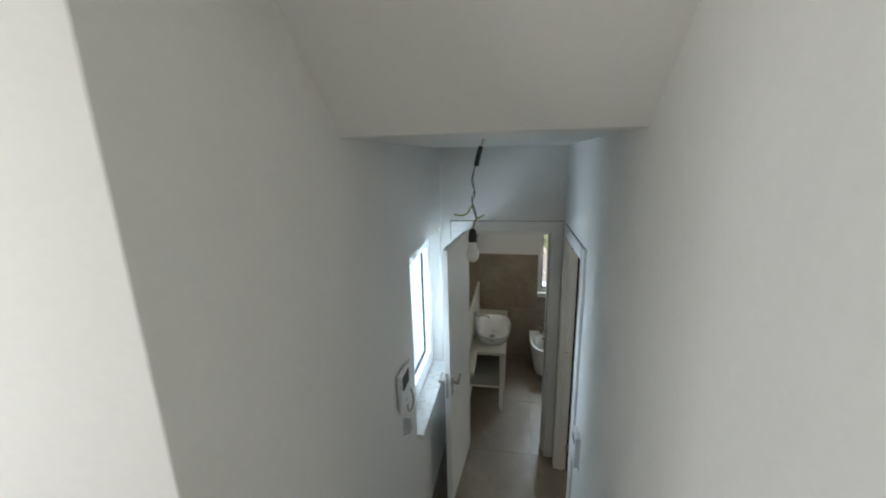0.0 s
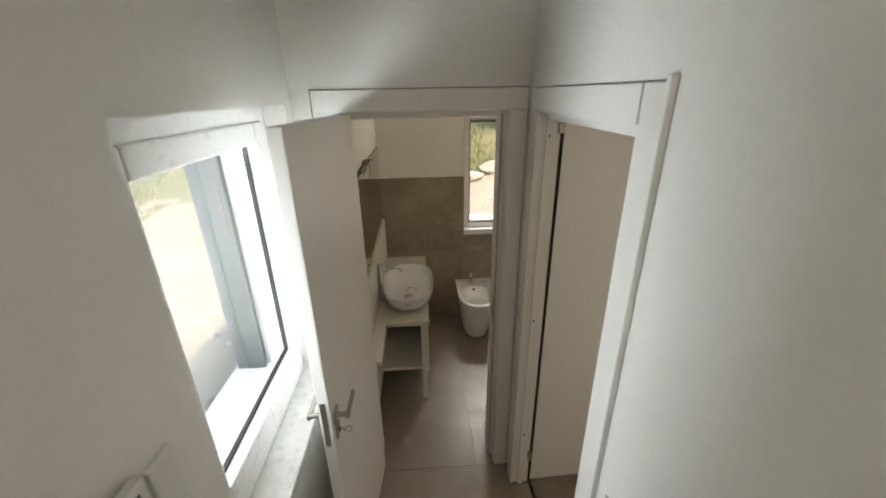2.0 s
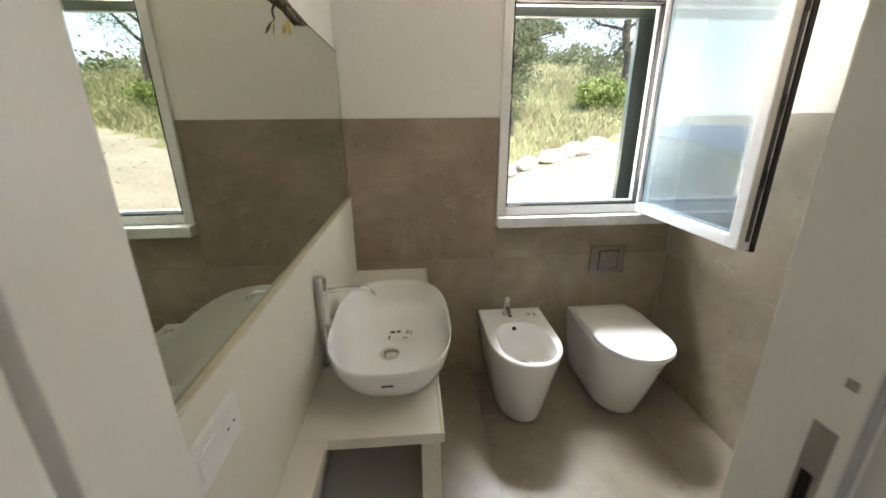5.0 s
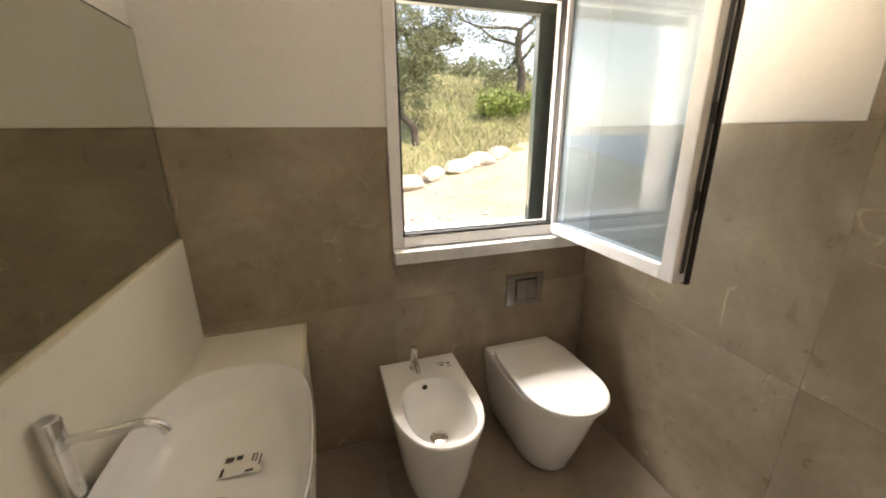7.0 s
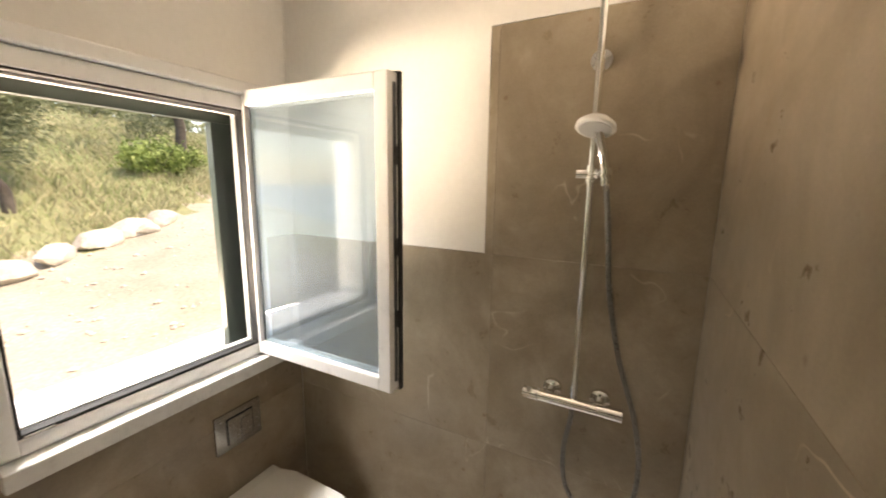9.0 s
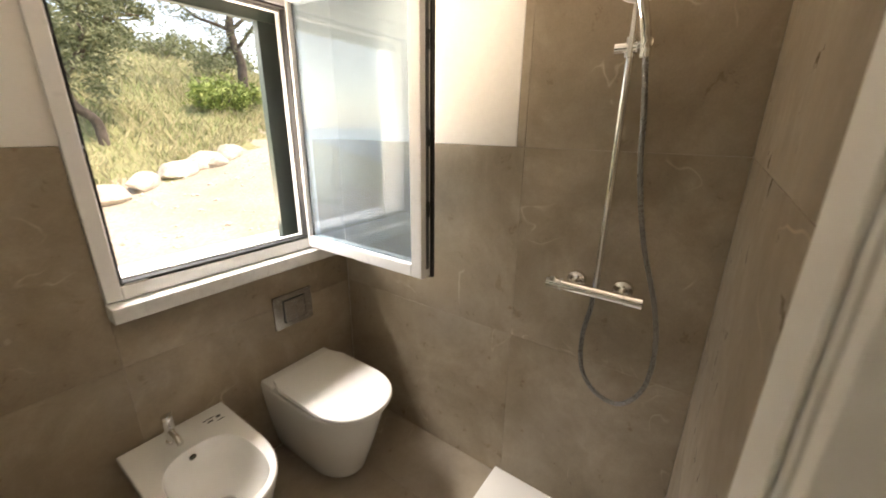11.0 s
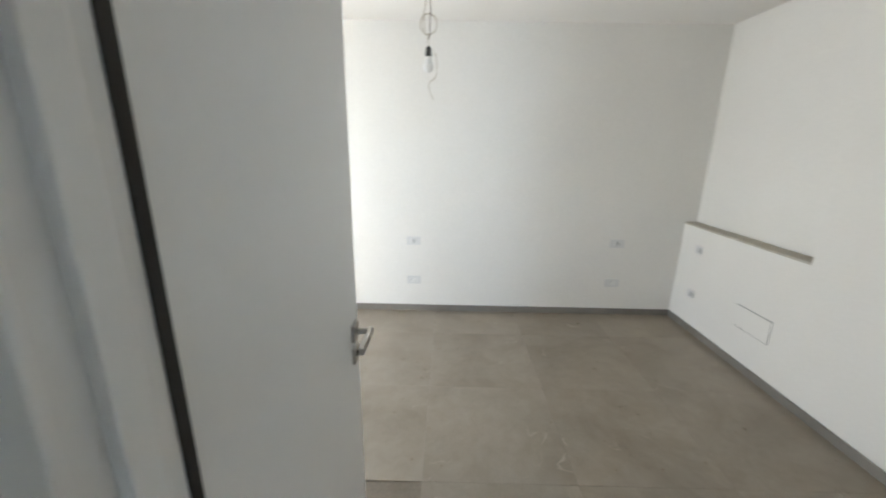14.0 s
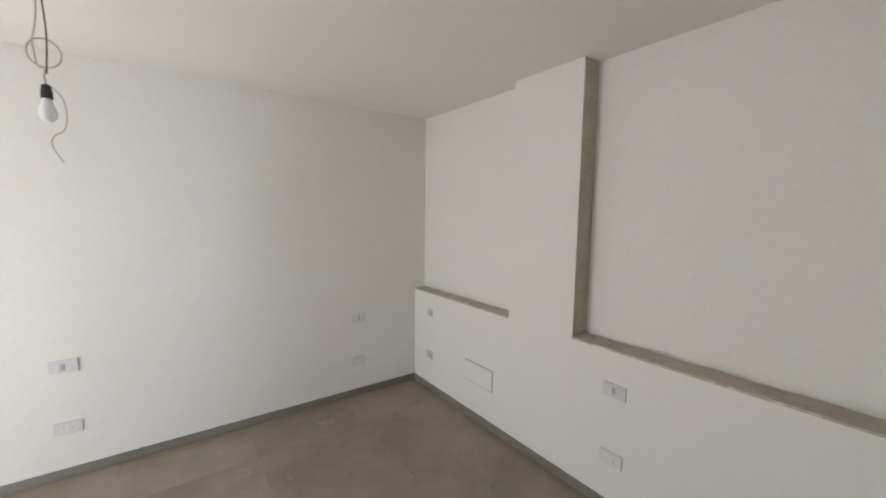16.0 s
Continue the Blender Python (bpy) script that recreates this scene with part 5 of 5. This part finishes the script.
def boulder(x, y, r, seed, lift=0.0):
    rng = np.random.default_rng(seed)
    bm = bmesh.new()
    bmesh.ops.create_icosphere(bm, subdivisions=3, radius=1.0)
    off = Vector(rng.uniform(-50, 50, 3))
    planes = [Vector(rng.normal(0, 1, 3)).normalized() for _ in range(9)]
    for v in bm.verts:
        p = v.co.copy()
        for nrm in planes:
            over = p.dot(nrm) - 0.66
            if over > 0:
                p -= nrm * over * 0.8
        p *= 1 + 0.10 * noise.noise(v.co * 1.6 + off) + 0.05 * noise.noise(v.co * 5 + off)
        v.co = Vector((p.x * r * 1.55, p.y * r * 0.95, p.z * r * 0.80))
    me = bpy.data.meshes.new("boulder")
    bm.to_mesh(me)
    bm.free()
    me.materials.append(ROCK)
    me.polygons.foreach_set("use_smooth", [True] * len(me.polygons))
    me.set_sharp_from_angle(angle=radians(30))
    ob = new("boulder", me)
    ob.location = (x, y, gz(x, y) + r * 0.42 + lift)
    ob.rotation_euler = (0, rng.uniform(-0.15, 0.15), 0.3 + rng.uniform(-0.35, 0.35))
    return tagged(ob, "pale weathered limestone boulder beside the gravel track", "boulder", "boulders along the track")


for i, (x, y, r) in enumerate(((1.62, 5.55, 0.22), (2.22, 5.86, 0.24), (2.80, 6.20, 0.24), (3.45, 6.55, 0.26), (4.05, 6.92, 0.27), (4.28, 6.74, 0.16), (4.70, 7.10, 0.25), (0.95, 5.3, 0.25))):
    boulder(x, y, r, 40 + i)

olive_tree(2.86, 8.0, (0.0, 0.0, 0.0), 3.4, 3, "crooked olive tree leaning over the dry bank", 10500, 0.5,
           ((0, 0, 0), (-0.04, 0, 0.5), (-0.30, 0, 0.79), (-0.32, 0.05, 1.22), (-0.03, 0.05, 1.63), (0.11, 0, 2.13), (0.10, 0, 2.5)), 0.125,
           ((0.13, 0, 2.5), (-0.37, 0, 2.65), (0.58, 0, 2.74), (-0.44, 0, 1.12), (0.21, 0, 1.03), (-0.22, 0, 1.9), (0.75, 0, 2.57), (-0.6, 0, 2.2), (-0.8, 0.1, 1.6), (0.3, 0.1, 2.2), (-0.9, 0, 2.7), (0.1, 0, 2.9)))
olive_tree(1.3, 10.8, (-0.2, 0.2, 0.0), 5.6, 9, "tall olive tree with a dark trunk on the bank", 6500, 1.1)
olive_tree(7.6, 11.5, (-0.15, 0.1, 0.0), 4.4, 5, "olive tree with a dark trunk up the slope", 5500, 1.0,
           ((0, 0, 0), (0.02, 0, 0.5), (0.05, 0, 1.0), (-0.06, 0, 1.4), (-0.15, 0, 1.9), (-0.1, 0, 2.4)))
olive_tree(7.0, 24.0, (0.2, 0.1, 0.0), 5.5, 12, "distant olive tree on the hillside", 3500)


def shrub(x, y, r, seed, mat, label, n=1500, h=0.8):
    rng = np.random.default_rng(seed)
    z = gz(x, y)
    t = thing("shrub", label, "shrub", (x, y, z), "shrubs")
    bm = bmesh.new()
    for k in range(7):
        q = k * 0.9
        tube(bm, smooth_path([(x, y, z - 0.05), (x + 0.3 * r * math.cos(q), y + 0.3 * r * math.sin(q), z + 0.45 * r * h), (x + 0.6 * r * math.cos(q), y + 0.6 * r * math.sin(q), z + r * h)], 3), 0.014, 5, 0.005)
    part("stems", bm, BARK, t)
    blobs = np.stack([x + rng.normal(0, 0.38 * r, 16), y + rng.normal(0, 0.38 * r, 16), z + r * h * rng.uniform(0.25, 1.15, 16)], -1)
    c = blobs[rng.integers(0, 16, n)] + rng.normal(0, 0.17 * r, (n, 3))
    child_mesh("foliage", leaf_mesh("foliage", c, 0.06 if r < 1.5 else 0.09, mat, rng, 0.0, 0.4), t)
    return t


shrub(5.95, 9.75, 0.85, 21, BUSH, "bright green leafy shrub in dry grass", 2200)
shrub(6.7, 9.9, 0.6, 22, BUSH, "small green shrub in dry grass", 1200)
for i, (x, y, r) in enumerate(((4.6, 15.5, 1.0), (9.0, 21, 1.4), (5.0, 20, 1.1), (11.5, 26, 1.6), (2.0, 17, 1.2), (8.2, 14.5, 0.9))):
    shrub(x, y, r, 60 + i, OLIVE, "grey-green scrub bush on the hillside", 900)

# far scrub along the hilltop, and grass: uncountable
rng = np.random.default_rng(77)
n = 420
hx, hy = rng.uniform(-15, 70, n), rng.uniform(22, 95, n)
hz = ground_z(hx, hy)
rad = rng.uniform(0.6, 2.0, n) * (0.6 + hy / 90)
per = 46
c = np.repeat(np.stack([hx, hy, hz + rad * 0.5], -1), per, 0) + rng.normal(0, 1, (n * per, 3)) * np.repeat(rad, per)[:, None] * np.array([0.42, 0.42, 0.34])
tagged(new("hill_scrub", leaf_mesh("hill_scrub", c, 0.26, OLIVE, rng, 0.0, 0.6)), "distant olive scrub over the hilltop", "scrub", "", "stuff")


def grass(name, x, y, h, label, seed, mat=STRAW):
    """Single bent blades standing on the ground, all in one mesh."""
    rng = np.random.default_rng(seed)
    n = len(x)
    z = ground_z(x, y) - 0.02
    q = rng.uniform(0, 6.28, n)
    w = (0.003 + 0.006 * rng.random(n)) * (1 + np.hypot(x, y) / 14)
    bend = rng.normal(0, 0.35, (n, 2)) * h[:, None]
    side = np.stack([np.cos(q), np.sin(q)], -1) * w[:, None]
    p = np.stack([x, y], -1)
    v = np.empty((n, 4, 3))
    v[:, 0, :2], v[:, 0, 2] = p - side, z
    v[:, 1, :2], v[:, 1, 2] = p + side, z
    v[:, 2, :2], v[:, 2, 2] = p + side * 0.7 + bend * 0.4, z + h * 0.6
    v[:, 3, :2], v[:, 3, 2] = p + bend, z + h
    base = np.arange(n)[:, None] * 4
    f = np.concatenate([base + np.array([[0, 1, 2]]), base + np.array([[0, 2, 3]])], 1).reshape(-1, 3)
    me = bpy.data.meshes.new(name)
    me.from_pydata(v.reshape(-1, 3).tolist(), [], f.tolist())
    me.materials.append(mat)
    return tagged(new(name, me), label, "grass", "", "stuff")


n = 60000
gx1 = rng.uniform(-3, 18, n)
gy1 = track_edge(gx1) + 0.15 + rng.exponential(6.0, n)
ok = gy1 < 34
gx1, gy1 = gx1[ok], gy1[ok]
grass("hillside_grass", gx1, gy1, rng.uniform(0.06, 0.30, len(gx1)) * (0.6 + 0.6 * np.sin(gx1 * 0.9 + gy1 * 0.5) ** 2), "tall dry yellow grass on the bank", 5)
n = 26000
gy2 = rng.uniform(-7, 24, n)
gx2 = -4.4 - 0.38 * (gy2 - 1.0) - rng.exponential(3.0, n) + rng.normal(0, 0.3, n)
grass("rim_grass", gx2, gy2, rng.uniform(0.06, 0.30, n), "dry grass along the rim of the yard", 6)

# loose stones on the track
n = 2600
sx, sy = rng.uniform(-6, 9, n), rng.uniform(0.8, 9, n)
ok = (sy < track_edge(sx)) & (sx > -4.6 - 0.38 * (sy - 1.0))
sx2, sy2 = rng.uniform(-5, -0.8, 1200), rng.uniform(-6, 4, 1200)
sx, sy = np.concatenate([sx[ok], sx2]), np.concatenate([sy[ok], sy2])
sz = ground_z(sx, sy)
sr = 0.012 + 0.05 * rng.random(len(sx)) ** 4
octa = np.array([[1, 0, 0], [0, 1, 0], [-1, 0, 0], [0, -1, 0], [0, 0, 0.7], [0, 0, -0.5]], float)
vv = (octa[None] * rng.uniform(0.6, 1.3, (len(sx), 6, 1))) * sr[:, None, None] + np.stack([sx, sy, sz + sr * 0.2], -1)[:, None, :]
of = np.array([[0, 1, 4], [1, 2, 4], [2, 3, 4], [3, 0, 4], [1, 0, 5], [2, 1, 5], [3, 2, 5], [0, 3, 5]])
ff = (np.arange(len(sx))[:, None, None] * 6 + of[None]).reshape(-1, 3)
me = bpy.data.meshes.new("track_stones")
me.from_pydata(vv.reshape(-1, 3).tolist(), [], ff.tolist())
me.materials.append(ROCK)
tagged(new("track_stones", me), "loose pale stones on the gravel", "stones", "", "stuff")

# town on the coastal plain and scrub on the slope below
n = 520
ta = np.radians(rng.uniform(-62, -22, n))
td = 300 + 175 * rng.random(n) ** 0.7
bx_, by_ = np.sin(ta) * td, np.cos(ta) * td
bz_ = ground_z(bx_, by_)
bm = bmesh.new()
for x, y, z in zip(bx_, by_, bz_):
    w, dpt, h = rng.uniform(2.2, 4.8), rng.uniform(2.2, 4.0), rng.uniform(1.6, 3.8)
    m = Matrix.Translation((x, y, z)) @ Matrix.Rotation(rng.uniform(0, 3.1), 4, "Z")
    lo = [bm.verts.new(m @ Vector(p)) for p in ((-w, -dpt, -4), (w, -dpt, -4), (w, dpt, -4), (-w, dpt, -4))]
    hi = [bm.verts.new(m @ Vector(p)) for p in ((-w, -dpt, h), (w, -dpt, h), (w, dpt, h), (-w, dpt, h))]
    r0, r1 = bm.verts.new(m @ Vector((-w, 0, h + 1.0))), bm.verts.new(m @ Vector((w, 0, h + 1.0)))
    for i in range(4):
        bm.faces.new((lo[i], lo[(i + 1) % 4], hi[(i + 1) % 4], hi[i]))
    for fc in ((hi[0], hi[1], r1, r0), (hi[2], hi[3], r0, r1)):
        bm.faces.new(fc).material_index = 1
    bm.faces.new((hi[1], hi[2], r1))
    bm.faces.new((hi[3], hi[0], r0))
tagged(part("distant_town", bm, [TOWN_WALL, TOWN_ROOF]), "pale houses of a coastal town far below", "town", "", "stuff")
n = 900
sa = np.radians(rng.uniform(-85, 5, n))
sd = 9 + 290 * rng.random(n) ** 1.6
cx_, cy_ = np.sin(sa) * sd, np.cos(sa) * sd
okk = cx_ < -6.0 - 0.38 * (cy_ - 1.0)
cx_, cy_, sd = cx_[okk], cy_[okk], sd[okk]
cz_ = ground_z(cx_, cy_)
rad = (0.35 + sd / 90) * rng.uniform(0.5, 1.2, len(cx_))
per = 60
c = np.repeat(np.stack([cx_, cy_, cz_ + rad * 0.4], -1), per, 0) + rng.normal(0, 1, (len(cx_) * per, 3)) * np.repeat(rad, per)[:, None] * np.array([0.5, 0.5, 0.3])
lm = leaf_mesh("slope_scrub", c, 1.0, OLIVE, rng, 0.0, 0.6)
co = np.empty(len(lm.vertices) * 3)
lm.vertices.foreach_get("co", co)
co = co.reshape(-1, 4, 3)
mid = co.mean(1, keepdims=True)
co = mid + (co - mid) * (np.repeat(rad, per) * 0.16)[:, None, None]
lm.vertices.foreach_set("co", co.ravel())
tagged(new("slope_scrub", lm), "scrub bushes down the slope to the coast", "scrub", "", "stuff")


# ---- tiles ----
tile_mesh = {}


def tile(parent, a, b, mat, shape=None):
    """One rectangular tile between two corners, as an object of its own."""
    a, b = Vector(a), Vector(b)
    c, s = (a + b) / 2, b - a
    key = (round(s.x, 3), round(s.y, 3), round(s.z, 3), mat.name)
    if key not in tile_mesh:
        bm = box(-s / 2, s / 2, 0.0007, 1)
        me = bpy.data.meshes.new("tile")
        bmesh.ops.recalc_face_normals(bm, faces=bm.faces)
        bm.to_mesh(me)
        bm.free()
        me.materials.append(mat)
        tile_mesh[key] = me
    ob = new("tile", tile_mesh[key])
    ob.parent = parent
    ob.location = c


J = 0.0003


def lay(parent, xs, ys, z0, z1, mat, inside):
    for x0, x1 in zip(xs, xs[1:]):
        for y0, y1 in zip(ys, ys[1:]):
            if inside((x0 + x1) / 2, (y0 + y1) / 2):
                tile(parent, (x0 + J, y0 + J, z0), (x1 - J, y1 - J, z1), mat)


lay(floor_bath, [XW, 0.66, 0.856], [-2.96, -2.59, -1.786], -0.006, 0.0, FLOOR_TILE, lambda x, y: True)
lay(floor_bath, [0.857, 0.955], [-2.68, -1.93], -0.006, 0.0, FLOOR_TILE, lambda x, y: True)
lay(floor_bath, [0.0, 0.66, 1.46, BE], [-1.785, -0.985, 0.0], -0.006, 0.0, FLOOR_TILE, lambda x, y: True)
lay(floor_bed, [RX0, 1.43, 2.23, 3.03, 3.83, RX1], [RY0, -3.645, -2.845, -2.045, -1.245, -0.445, 0.04], -0.006, 0.0, FLOOR_TILE, lambda x, y: y < -1.9 or x > 1.9)


def clad(parent, axis_name, at, spans, zs, depth, mat):
    """Wall tiles in courses. spans: edges along the wall."""
    for s0, s1 in zip(spans, spans[1:]):
        for z0, z1 in zip(zs, zs[1:]):
            if axis_name == "y":
                tile(parent, (s0 + J, at, z0 + J), (s1 - J, at + depth, z1 - J), mat)
            else:
                tile(parent, (at, s0 + J, z0 + J), (at + depth, s1 - J, z1 - J), mat)


clad(wall_n, "y", 0.0, [0.0, 0.777], [0.0, 0.735, 1.472], 0.0115, WALL_TILE)
clad(wall_n, "y", 0.0, [0.777, BE], [0.0, 0.735, 0.921], 0.0115, WALL_TILE)
clad(wall_n, "y", 0.0, [1.736, BE], [0.922, 1.472], 0.0115, WALL_TILE)
clad(wall_n, "y", 0.0, [1.602, 1.735], [0.978, 1.472], 0.0115, WALL_TILE)
clad(wall_e, "x", BE, [-0.9725, 0.0], [0.0, 0.735, 1.472], 0.0115, WALL_TILE)
clad(wall_e, "x", BE, [BS, -0.9725], [0.0, 0.735, 1.472, 2.208], 0.0115, WALL_TILE)
clad(wall_e, "x", BE, [-0.9725, -0.941], [1.472, 2.208], 0.0115, WALL_TILE)
clad(wall_s, "y", BS - 0.0115, [0.892, BE], [0.0, 0.735, 1.472, 2.208], 0.0115, WALL_TILE)
